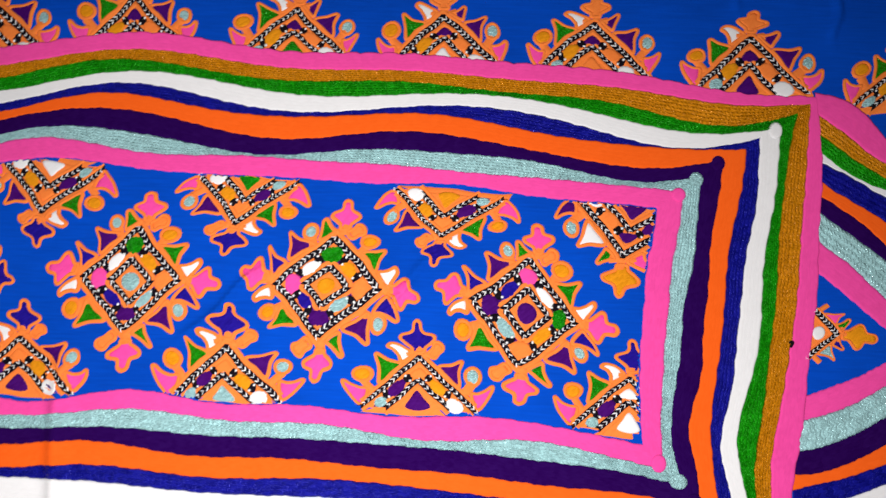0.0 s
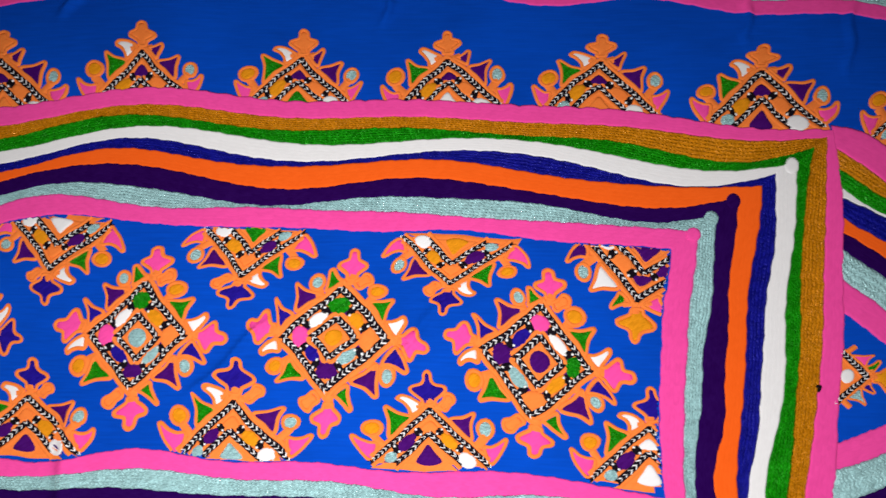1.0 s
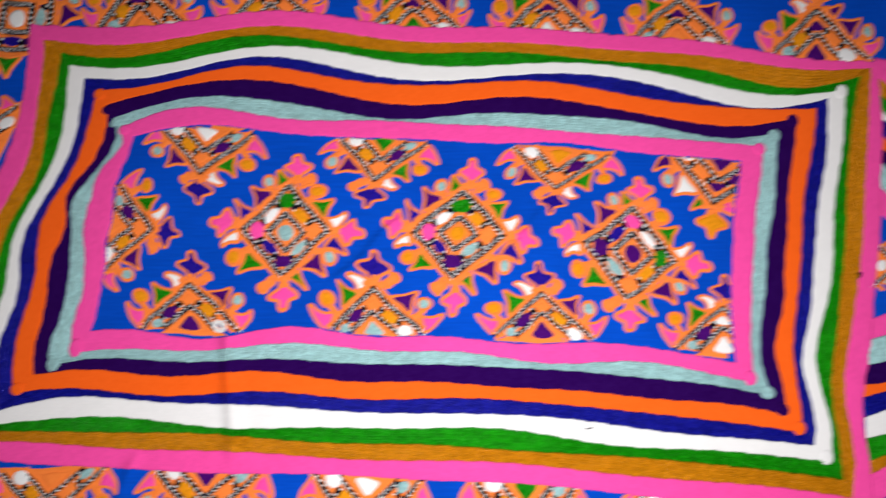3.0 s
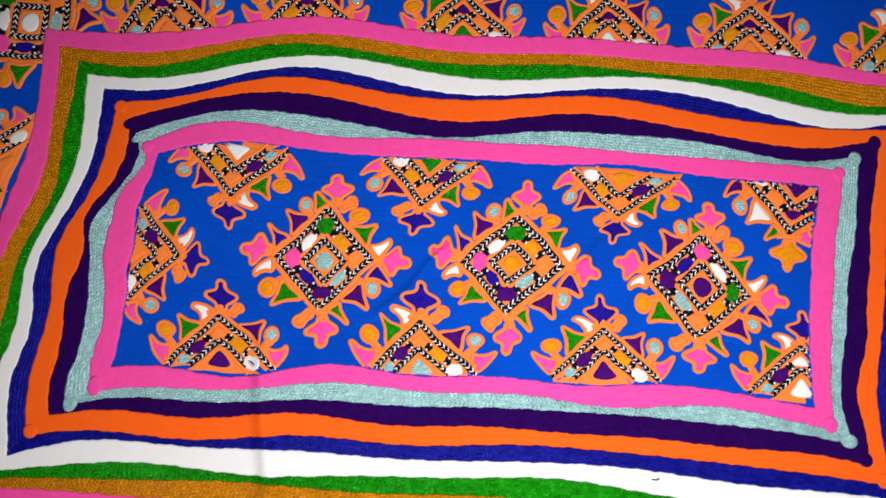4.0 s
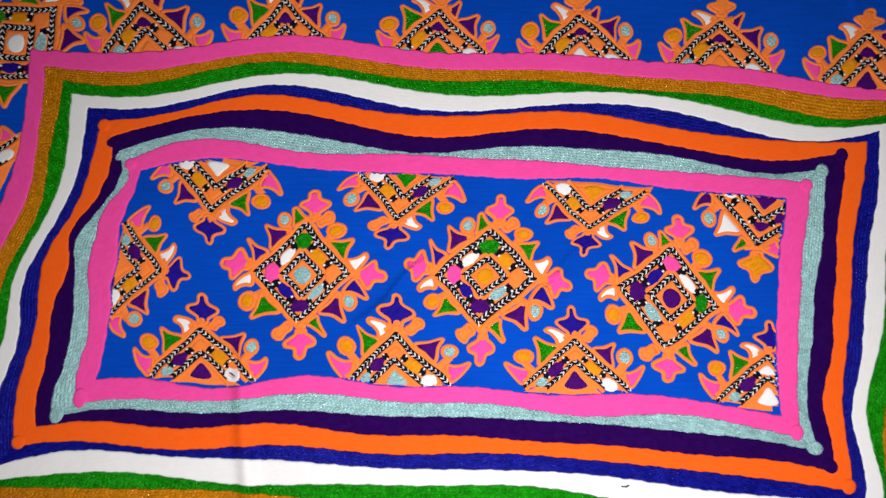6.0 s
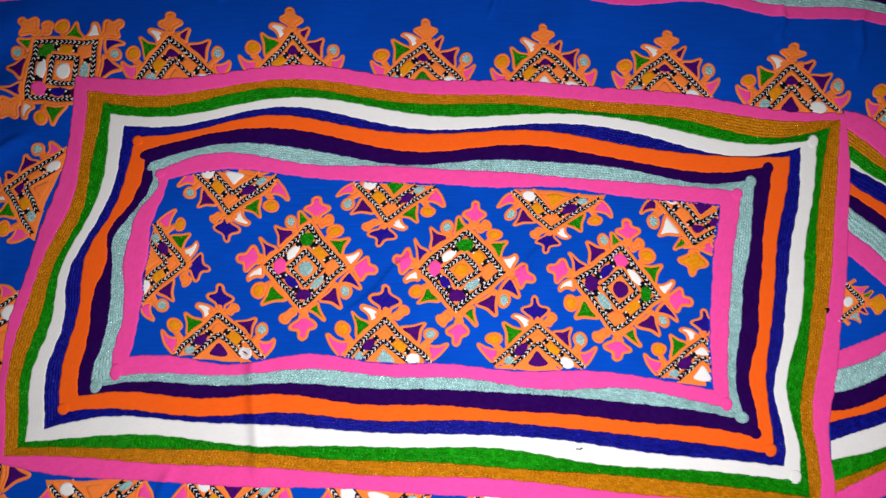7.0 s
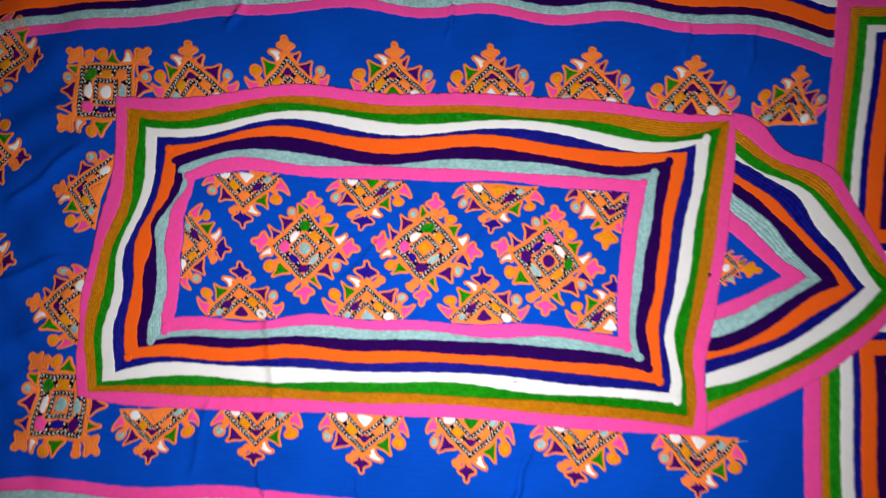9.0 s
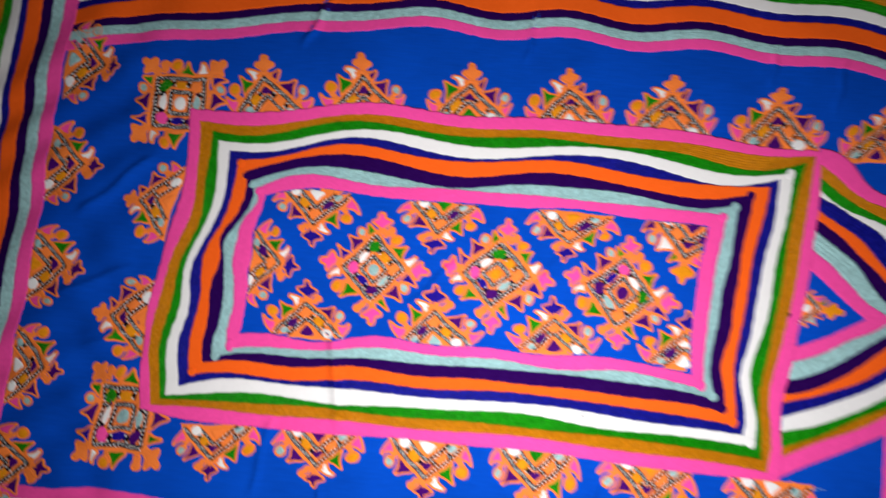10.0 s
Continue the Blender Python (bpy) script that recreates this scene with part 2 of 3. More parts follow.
def coons(top, bottom, left, right):
    """A grid of places inside four edge curves (top and bottom left to right, left and right top to bottom)."""
    u, v = np.linspace(0, 1, len(top)), np.linspace(0, 1, len(left))
    u, v = u[None, :, None], v[:, None, None]
    ruled = (1 - v) * top[None] + v * bottom[None] + (1 - u) * left[:, None] + u * right[:, None]
    flat = (1 - u) * (1 - v) * top[0] + u * (1 - v) * top[-1] + (1 - u) * v * bottom[0] + u * v * bottom[-1]
    return ruled - flat


# ---- room: plain floor, walls and ceiling that close the place ----
def slab(name, size, centre, material):
    bm = bmesh.new()
    bmesh.ops.create_cube(bm, size=1, matrix=Matrix.Translation(centre) @ Matrix.Diagonal((*size, 1)))
    me = bpy.data.meshes.new(name)
    bm.to_mesh(me)
    bm.free()
    me.materials.append(material)
    return tagged(new(name, me), kind="structure")


tagged(slab("floor", (4.2, 4.2, 0.1), (0, 0, -0.0580), FLOOR), "grey cement floor under the spread dress", "floor")
tagged(slab("ceiling", (4.2, 4.2, 0.1), (0, 0, 2.65), PLASTER), "plain white plaster ceiling of the room", "ceiling")
for side_name, size, centre in (("wall_north", (4.2, 0.1, 2.6), (0, 2.15, 1.3)), ("wall_south", (4.2, 0.1, 2.6), (0, -2.15, 1.3)),
                                ("wall_east", (0.1, 4.2, 2.6), (2.15, 0, 1.3)), ("wall_west", (0.1, 4.2, 2.6), (-2.15, 0, 1.3))):
    tagged(slab(side_name, size, centre, PLASTER), "plain white plaster wall of the room", "wall")

# ---- the dress ----
gx, gy = np.meshgrid(np.linspace(-0.50, 0.61, 600), np.linspace(-0.33, 0.33, 360))
ground = np.stack([gx, gy], 2)
dress = sheet("embroidered_dress", ground, 0, None, "")
tagged(dress, "bright blue cotton dress with multicoloured striped embroidery, spread flat", "dress")

RING = ("pink", "brown", "green", "white", "navy", "orange", "purple", "aqua", "pink")
TELL = {"pink": "hot pink chain-stitched stripe", "brown": "mustard brown chain-stitched stripe", "green": "green chain-stitched stripe",
        "white": "white chain-stitched stripe", "navy": "navy blue chain-stitched stripe", "orange": "bright orange chain-stitched stripe",
        "purple": "dark purple chain-stitched stripe", "aqua": "pale aqua chain-stitched stripe"}

CORNERS = (
    ((-252.7, 123.1), (-243.5, 113.9), (-232.5, 105.5), (-227.1, 98.1), (-217.1, 90.3), (-209.0, 82.9), (-203.4, 73.6), (-198.5, 65.7), (-193.8, 60.3), (-185.9, 55.2)),
    ((247.9, 107.6), (244.5, 103.6), (237.6, 98.4), (228.3, 90.0), (217.7, 84.4), (210.4, 78.1), (198.4, 72.2), (186.2, 63.1), (177.4, 54.5), (163.4, 45.5)),
    ((220.5, -146.0), (210.4, -139.8), (206.0, -130.4), (200.9, -121.3), (192.5, -113.2), (187.1, -106.4), (178.6, -97.1), (171.5, -87.4), (162.5, -80.1), (153.2, -69.6)),
    ((-274.4, -117.9), (-266.7, -115.0), (-259.5, -110.0), (-255.4, -106.8), (-245.5, -99.3), (-237.5, -89.6), (-227.2, -79.8), (-220.1, -74.7), (-208.4, -67.7), (-199.5, -55.9)),
)
SWAY_TOP = (
    (12.1, 1, 0.6, -0.5, -2.8, -0.9, -0.7, 1.1, 0),
    (8.6, 2.2, 0.1, -0.3, -3, -1.3, -1.2, 0.7, -0.2),
    (8.1, 4.6, -0.6, 1.9, -3.7, -0.9, -2.6, 0.7, -0.6),
    (10.5, 3.2, 0.5, 1.7, -4.6, -0.9, -0.9, 0.1, -0.2),
    (8.9, 4, 1.2, 3.9, -4.7, -1, -1.5, 0, -0.3),
    (11.5, 4.5, 1.8, 3.6, -1.1, -1.8, -0.8, -0.5, -0.5),
    (8.5, 6.4, 2.6, 5.9, -1.2, -0.6, -0.4, 0.5, -0.2, 0, 0),
    (8.1, 4, 3.5, 5.2, -0.4, 0.6, -0.7, 0.9, -0.1, -0.1, -0.1),
    (8.9, 3.4, 2.8, 2.5, 2.1, 1.3, 0.9, 0.3, -0.1, 0, 0.1),
    (6, 1.3, 2.2, 1.9, 0.7, 1.1, 0.4, -0.3, 0.3, -0.1, -0.1),
)
SWAY_RIGHT = (
    (0.8, 4.2, -0.5, 0.5, 0.4, -0.2, 0.6, -0.5),
    (-2.5, 2.8, -0.7, -0.7, 1, -0.7, 0.5, -0.3),
    (-6.6, 1.6, -1.9, -0.1, 0.1, -0.3, 0.3, -0.4),
    (-5.8, 3.3, -1, -0, 1.7, -1, 0.3, -0.2),
    (-5, 2.8, -0.4, 0.6, 0.8, -0.9, 0.6, -0.6),
    (-6.7, 1.5, -0.7, 0.4, 0.7, -0.1, 0.2, -0.1),
    (-5, 1.6, -1.4, 0.7, 0.2, -0.3, 0.8, -0.4),
    (-5, 3.1, -0.8, 1, -0.6, -0.1, 0.1, 0.2),
    (-3.8, 0.5, -0.2, 0.3, 0.1, 0.2, 0, -0.1),
    (-3.7, 0.3, 0, 0.2, 0.3, 0.2, 0.1, 0),
)
SWAY_BOTTOM = (
    (-1.4, -2.2, -2.3, -0.2, -0.7, -0.3, -0.1, -0.5, -0.4),
    (5.5, -1.2, 0.4, 0.4, 0.2, -0.4, 0.7, 0.3, 0.1),
    (6.6, -0.4, 1.1, 0.2, 0.1, -0.3, -0.2, 0.2, 0.3),
    (8.1, 0.4, 0.4, 1.9, 1.3, -0.3, 0.5, -0.2, -0.6),
    (10.1, 1.5, 1.9, 2.1, 0.5, 0.6, 1, 0.4, 0.4),
    (8.5, -1.2, 0.6, 0.4, -0.1, -0, 0.9, 0.9, 0.4),
    (7.9, -0.2, 1.2, -0.1, 0.1, -0.3, 0.7, 0.7, 1),
    (10, -0.7, 1.4, 0.1, 0.4, 0.1, 0.7, 0.5, 0.5),
    (9.7, -0.1, 1.1, -1.5, 0.6, -0.5, 0.4, 1.2, -0.1),
    (6.3, -1.4, 0.6, -1.8, -0.3, -0.2, 0.4, 1.5, 0.7),
)
SWAY_LEFT = (
    (-1.9, 5.8, 0.7, 0.6, -0.3, -0.1, -0.3, 0.4),
    (-2.6, 7.8, 0.3, 0, -0.7, -0.4, 0.7, 0.2),
    (-3.3, 5.8, -0.3, 0.1, -1.2, -0.1, 1, 0.1),
    (-2.2, 5.3, 1.6, 1.4, -1.3, -0.5, 0.6, -0.3),
    (-5.9, 4.3, 2, 1.5, -1.6, -0.1, 0.5, -0.5),
    (-7.3, 2.2, 1.6, 1.6, -1.4, -0.4, 0.2, 0.1),
    (-5.7, 2, 1.7, 2.1, 1.2, 0.8, -1.1, -0.1, 0.3, 0.4),
    (-5.1, -1.1, 2.6, 3.4, 1, 0.7, -0.4, 0.3, 0.1, 0.4),
    (-6.4, -1.7, 1, 2.1, 0.3, 1.2, 0.7, 0.6, 0.2, -0.1),
    (-2.4, -1.7, 0.2, -0, 0.4, 0.5, 0.2, -0.3, -0, 0.2),
)
FLAP_POINTS = (
    ((249.6, 110.3), (380.0, -25.0), (222.4, -143.3)),
    ((249.8, 98.2), (378.6, -27.4), (223.0, -128.4)),
    ((249.0, 88.5), (376.2, -28.9), (223.3, -121.0)),
    ((248.2, 79.8), (359.7, -31.9), (223.6, -108.9)),
    ((247.8, 72.5), (347.4, -30.0), (223.4, -98.2)),
    ((247.0, 63.8), (339.3, -31.7), (224.1, -87.4)),
    ((246.2, 55.6), (327.5, -28.4), (224.0, -80.8)),
    ((244.4, 47.9), (313.7, -23.7), (224.7, -70.5)),
    ((242.7, 36.3), (301.9, -21.8), (227.3, -57.3)),
    ((241.1, 17.2), (282.5, -21.2), (230.9, -45.4)),
)
SWAY_FLAP_UPPER = (
    (18.3, 0.4, -2.9, 1.4, 2.6, 2.3),
    (13, 0.1, -3.7, -1.1, 0.5, 1.4),
    (8.9, 1.9, -4.1, 0.6, -0.8, 0.7),
    (15.1, -0.6, -2.7, -1.5, -0.7, 0.4),
    (11.9, 3.1, 0.1, -1.1, -0.2, 1.1),
    (6.8, 1, 0.6, -0.7, -0.4, -0.2),
    (5.7, -0.1, 1.1, -0.2, 0.4, -0.3),
    (3, 1.7, -0.5, -0.5, 0.1, 0.2),
    (-1.9, 0.5, -0.4, -0.7, 0.1, -0.5),
    (0.1, 0.3, 0.1, 0, -0, -0),
)
SWAY_FLAP_LOWER = (
    (20, 4.5, 1.3, 1.1, 0.6, 0.2),
    (12.6, 1.7, 0.3, 0.9, -0.1, -0),
    (11, 1.3, 0.6, -0.5, 0.2, -0.1),
    (12.6, -0.2, 1.3, 0.1, 0.1, -0.1),
    (9.2, 0.1, -0.1, 0.1, 0.1, 0),
    (7, -1.1, -0.1, 0.4, 0.4, 0.1),
    (4.1, -3.9, -0.2, -0.6, 0.1, -0.1),
    (4.8, -1.9, 0.4, -0.1, 0.1, -0),
    (2.7, -0.4, 0.6, 0.5, -0, 0),
    (1.6, 0, -0.2, -0, 0.1, 0),
)
TOP_BAND = ((-366.3, 165.6), (325.4, 155.7),  (34.6, -0.3, 2.7, -2.2, 1.4, 0.2, 1.3, -0.4, 0.5, -0.3, 1.7, -1.2, -1, 0.9))
BOTTOM_BAND = ((-340.3, -184.2), (301.3, -216.0),  (2.8, 1.2, 2, -1.6, 1.1, -1.2, 2.1, -0.1, 1.2, 0.5))
LEFT_BAND = ((-355.0, 194.6), (-395.8, -181.6),  (2.7, -1.2, -0.8, -0.4, 0.3))

# pocket: nine closed stripes round a blue field
def side_curves(i, n_long, n_short):
    tl, tr, br, bl = (CORNERS[k][i] for k in range(4))
    return (swayed(tl, tr, SWAY_TOP[i], n_long), swayed(tr, br, SWAY_RIGHT[i], n_short),
            swayed(bl, br, SWAY_BOTTOM[i], n_long), swayed(tl, bl, SWAY_LEFT[i], n_short))


def ring_loop(i):
    top, right, bottom, left = side_curves(i, 230, 120)
    return np.concatenate([top[:-1], right[:-1], bottom[::-1][:-1], left[::-1][:-1]])


def pocket_field():
    top, right, bottom, left = side_curves(0, 300, 160)
    return coons(top, bottom, left, right)


POCKET = 1.3
pocket = sheet("pocket", pocket_field(), POCKET - 0.1, dress, "blue oblong pocket panel edged with nine embroidered stripes")
loops = [ring_loop(i) for i in range(10)]
# loops of thread stand out along the pocket's upper hem
hem = loops[0].copy()
hem[:229, 1] += 0.9 * MM * np.abs(np.sin(hem[:229, 0] / (5.6 * MM) * math.pi / 2 + 0.6 * np.sin(hem[:229, 0] * 60))) - 0.3 * MM
loops = [hem] + loops[1:]
for i, colour in enumerate(RING):
    ribbon("stripe", np.concatenate([loops[i], loops[i][:1]]), np.concatenate([loops[i + 1], loops[i + 1][:1]]), POCKET, colour, pocket, TELL[colour],
           rows=6 if colour in ("brown", "green", "aqua") else 5, thick=1.1)

# pointed flap at the pocket's end
flap_edges = []
for (up, tip, low), s_up, s_low in zip(FLAP_POINTS, SWAY_FLAP_UPPER, SWAY_FLAP_LOWER):
    up, low = (up[0] - 2.5, up[1]), (low[0] - 2.5, low[1])
    flap_edges.append(np.concatenate([swayed(up, tip, s_up, 90)[:-1], swayed(tip, low, s_low, 90)]))
FLAP = 1.1
half = len(flap_edges[0]) // 2
spine = np.array(FLAP_POINTS[9][0]) * MM * 0.5 + np.array(FLAP_POINTS[9][2]) * MM * 0.5
outer = flap_edges[0]
flap = sheet("pocket_flap", np.stack([outer * (1 - f) + spine * f for f in np.linspace(0, 1, 24)]), FLAP - 0.2, dress,
             "pointed blue pocket flap edged with embroidered stripes")
for i, colour in enumerate(RING):
    ribbon("stripe", flap_edges[i], flap_edges[i + 1], FLAP, colour, flap, TELL[colour], rows=4, thick=0.9)


# straight bands of the dress
def band(name, line, widths, colours, lift, away, count, lo, hi, label):
    a, b, sway = line
    base = swayed(a, b, sway, count, lo, hi)
    away = np.array(away, float)
    depth = np.concatenate([[0], np.cumsum(widths)]) * MM
    edges = [base + away * d for d in depth]
    cloth = sheet(name, np.stack([base + away * d for d in np.linspace(0, depth[-1], 12)]), lift - 0.15, dress, label)
    for i, colour in enumerate(colours):
        ribbon("stripe", edges[i], edges[i + 1], lift, colour, cloth, TELL[colour], rows=4, thick=0.8)


INWARD = ("pink", "aqua", "purple", "orange", "navy", "white", "green", "brown", "pink")
band("embroidered_band", TOP_BAND, (8.5, 7.5, 6.5, 13, 6, 9, 8, 8, 9), INWARD, 0.2, (0, 1), 320, 0.0, 1.012, "striped embroidered band along the dress")
band("embroidered_band", BOTTOM_BAND, (10, 8, 8.5, 10, 7, 9, 8, 8, 9), INWARD, 0.2, (0, -1), 300, -0.1, 1.01, "striped embroidered band along the dress")
band("embroidered_band", LEFT_BAND, (11, 9, 8, 12, 6, 8, 8, 8, 10), INWARD, 0.6, (-1, 0), 300, -0.5, 1.5, "striped embroidered band along the dress")


# two square panels beyond the flap
def square_panel(corners, inset_x, inset_y):
    (tlx, tly), (blx, bly), right = corners
    rings = []
    for dx, dy in zip(inset_x, inset_y):
        tl, bl = (tlx + dx, tly - dy), (blx + dx, bly + dy)
        tr, br = (right - dx, tly - dy), (right - dx, bly + dy)
        w = 1.2
        rings.append((swayed(tl, tr, (w, -w, 0.6), 150), swayed(tr, br, (w, 0.4), 120), swayed(bl, br, (-w, 0.8), 150), swayed(tl, bl, (-1.5 * w, 0.8, 0.5), 120)))
    top, rgt, bot, lef = rings[0]
    cloth = sheet("embroidered_panel", coons(top[::3], bot[::3], lef[::3], rgt[::3]), 0.45, dress, "square blue panel edged with embroidered stripes")
    ringed = [np.concatenate([t[:-1], r[:-1], b[::-1][:-1], l[::-1]]) for t, r, b, l in rings]
    for i, colour in enumerate(RING):
        ribbon("stripe", ringed[i], ringed[i + 1], 0.6, colour, cloth, TELL[colour], rows=4, thick=0.8)
    return cloth


square_panel(((333, 206), (311, -31), 570), (0, 11, 17, 24, 31, 37, 50, 57, 65, 76), (0, 9, 17, 24, 30, 36, 47, 57, 66, 76))
lower_panel = square_panel(((297, -31), (300, -300), 570), (0, 13, 19, 28, 38, 44, 56, 65, 73, 82), (0, 12, 20, 25, 34, 40, 52, 61, 66, 76))


# ---- embroidered motifs ----
def closed_curve(points, steps=5):
    """A smooth closed line through a few points."""
    p = np.array(points, float)
    out = []
    for i in range(len(p)):
        a, b, c, d = p[i - 1], p[i], p[(i + 1) % len(p)], p[(i + 2) % len(p)]
        for s in np.linspace(0, 1, steps, endpoint=False):
            out.append(0.5 * (2 * b + (c - a) * s + (2 * a - 5 * b + 4 * c - d) * s * s + (3 * b - a - 3 * c + d) * s ** 3))
    return np.array(out)


def oval(cx, cy, rx, ry, turn=0.0, count=14):
    a = np.linspace(0, 2 * math.pi, count, endpoint=False)
    x, y = rx * np.cos(a), ry * np.sin(a)
    c, s = math.cos(radians(turn)), math.sin(radians(turn))
    return np.column_stack([cx + x * c - y * s, cy + x * s + y * c])


# outlines in the motif's own measure: the braid's corner at (0, 1), its feet at (-1, 0) and (1, 0)
def thorn(foot, tip, heel, hollow=0.13):
    """Three-cornered spike with hollow sides, from two feet on the braid to a tip."""
    f, t, h = (np.array(p, float) for p in (foot, tip, heel))
    mid = (f + t + h) / 3
    base = (f + h) / 2
    a, b = (f * 0.45 + t * 0.55), (h * 0.45 + t * 0.55)
    crown = base * 0.06 + t * 0.94
    side = (f - h) * 0.05
    return [f, a + (mid - a) * hollow, crown + side, t, crown - side, b + (mid - b) * hollow, h, base]


def hook(foot, tip, heel, bend=0.22, blunt=0.10):
    """Horn with a blunt end: one side swollen, the other hollow."""
    f, t, h = (np.array(p, float) for p in (foot, tip, heel))
    mid = (f + h) / 2
    d = t - mid
    n = np.array([-d[1], d[0]])
    if np.dot(n, f - mid) < 0:
        n = -n
    n, end = n * bend, n / np.linalg.norm(n) * blunt * 0.6
    out, inn = (f + t) / 2 + n * 1.5, (h + t) / 2 + n * 0.9
    bow = lambda p, c, q, s: p * (1 - s) ** 2 + c * 2 * s * (1 - s) + q * s * s
    return [bow(f, out, t + end, s) for s in (0.0, 0.35, 0.7, 1.0)] + [bow(t - end, inn, h, s) for s in (0.0, 0.35, 0.7, 1.0)]


def lobe(foot, tip, wide):
    """Round-ended leaf on a narrower foot."""
    f, t = np.array(foot, float), np.array(tip, float)
    d = t - f
    n = np.array([-d[1], d[0]]) / np.linalg.norm(d) * wide
    return [f + n * 0.7, f + d * 0.45 + n * 0.75, f + d * 0.80 + n * 1.05, t + n * 0.45, t - n * 0.45, f + d * 0.80 - n * 1.05, f + d * 0.45 - n * 0.75, f - n * 0.7]


def star(foot, tip, wide, sharp=0.5):
    """Four-armed star on its foot, arms at the given half width."""
    f, t = np.array(foot, float), np.array(tip, float)
    d = t - f
    n = np.array([-d[1], d[0]]) / np.linalg.norm(d) * wide
    w = 0.30 - 0.14 * sharp
    half = ((0.0, 0.26), (0.16, 0.36), (0.30, 0.72), (0.42, 0.98), (0.54, 0.90), (0.63, 0.44), (0.74, w + 0.06), (0.92, w))
    return [f + d * y + n * x for y, x in half] + [t] + [f + d * y - n * x for y, x in reversed(half)]


def inside_loop(p, loop):
    """Which of the places lie inside a closed line."""
    a, b = loop, np.roll(loop, -1, 0)
    x, y = p[:, 0][:, None], p[:, 1][:, None]
    cut = (a[:, 1] > y) != (b[:, 1] > y)
    with np.errstate(divide="ignore", invalid="ignore"):
        at = a[:, 0] + (y - a[:, 1]) * (b[:, 0] - a[:, 0]) / (b[:, 1] - a[:, 1])
    return (np.sum(cut & (x < at), axis=1) % 2) == 1


class Stitching:
    """Places a motif's own measure on the cloth and makes its meshes there."""

    def __init__(self, origin, ax, ay, lift, seed, within=None):
        self.o, self.ax, self.ay, self.lift = np.array(origin), np.array(ax), np.array(ay), lift
        self.unit = 0.5 * (np.linalg.norm(self.ax) + np.linalg.norm(self.ay))
        r = random.Random(seed)
        self.k = [r.uniform(0, 6.28) for _ in range(6)]
        self.within, self.cords = within, []

    def place(self, p):
        p = np.asarray(p, float)
        x, y = p[:, 0], p[:, 1]
        k = self.k
        dx = 0.030 * np.sin(2.3 * x + 1.7 * y + k[0]) + 0.022 * np.sin(4.1 * y - 2.9 * x + k[1]) + 0.010 * np.sin(9 * x + 7 * y + k[2])
        dy = 0.030 * np.sin(2.1 * y - 1.9 * x + k[3]) + 0.022 * np.sin(3.7 * x + 3.1 * y + k[4]) + 0.010 * np.sin(8 * y - 9 * x + k[5])
        return self.o + (x + dx)[:, None] * self.ax + (y + dy)[:, None] * self.ay

    def world(self, p, high):
        q = self.place(p)
        z = lie(q[:, 0], q[:, 1]) + (self.lift + np.asarray(high)) * MM
        return np.column_stack([q, z])

    def trim(self, verts, faces):
        """Leaves out the faces that would lie past the border of the motif's field."""
        if self.within is None:
            return faces, list(range(len(faces)))
        ok = inside_loop(verts[:, :2], self.within)
        kept = [i for i, f in enumerate(faces) if all(ok[v] for v in f)]
        return [faces[i] for i in kept], kept

    def made(self, name, verts, faces, uvs, colour, parent, label=""):
        faces, _ = self.trim(verts, faces)
        if faces:
            return piece(name, mesh_of(name, verts, faces, uvs, slots=(THREAD[colour],)), parent, label)

    def pad(self, name, outline, colour, parent, high=0.55, low=0.0, label=""):
        """Satin-stitched filling: a low cushion inside an outline."""
        p = np.asarray(outline, float)
        mid = p.mean(0)
        n = len(p)
        rings = [(1.0, low - 0.2), (0.97, low + high * 0.65), (0.72, low + high), (0.36, low + high * 1.05)]
        verts = np.concatenate([self.world(mid + (p - mid) * f, h) for f, h in rings] + [self.world(mid[None], low + high * 1.05)])
        faces = [(r * n + i, r * n + (i + 1) % n, (r + 1) * n + (i + 1) % n, (r + 1) * n + i) for r in range(3) for i in range(n)]
        faces += [(3 * n + i, 3 * n + (i + 1) % n, 4 * n) for i in range(n)]
        if self.around(verts[:n, :2]) < 0:
            faces = [f[::-1] for f in faces]
        uv = verts[:, :2] @ np.array([[0.8, -0.6 / (1.1 * MM)], [0.6, 0.8 / (1.1 * MM)]])
        return self.made(name, verts, faces, uv, colour, parent, label)

    @property
    def hand(self):
        return self.ax[0] * self.ay[1] - self.ax[1] * self.ay[0]

    def cord(self, outline, wide=0.05, high=0.75, closed=True, low=0.0):
        """Keeps a raised couched cord along a line for the motif."""
        p = np.asarray(outline, float)
        n = len(p)
        if closed:
            d = np.roll(p, -1, 0) - np.roll(p, 1, 0)
        else:
            d = np.gradient(p, axis=0)
        d /= np.maximum(1e-9, np.linalg.norm(d, axis=1))[:, None]
        side = np.column_stack([-d[:, 1], d[:, 0]])
        verts, uvs, faces = [], [], []
        run = np.concatenate([[0], np.cumsum(np.linalg.norm(np.diff(p, axis=0), axis=1))]) * self.unit
        offs = ((-1, -0.25), (-0.62, high * 0.8), (0, high), (0.62, high * 0.8), (1, -0.25))
        for k, (s, h) in enumerate(offs):
            verts.append(self.world(p + side * s * wide, low + h))
            uvs.append(np.column_stack([run, np.full(n, k / 4)]))
        for k in range(len(offs) - 1):
            for i in range(n if closed else n - 1):
                j = (i + 1) % n
                f = (k * n + i, k * n + j, (k + 1) * n + j, (k + 1) * n + i)
                faces.append(f if self.hand > 0 else f[::-1])
        self.cords.append((np.concatenate(verts), faces, np.concatenate(uvs)))

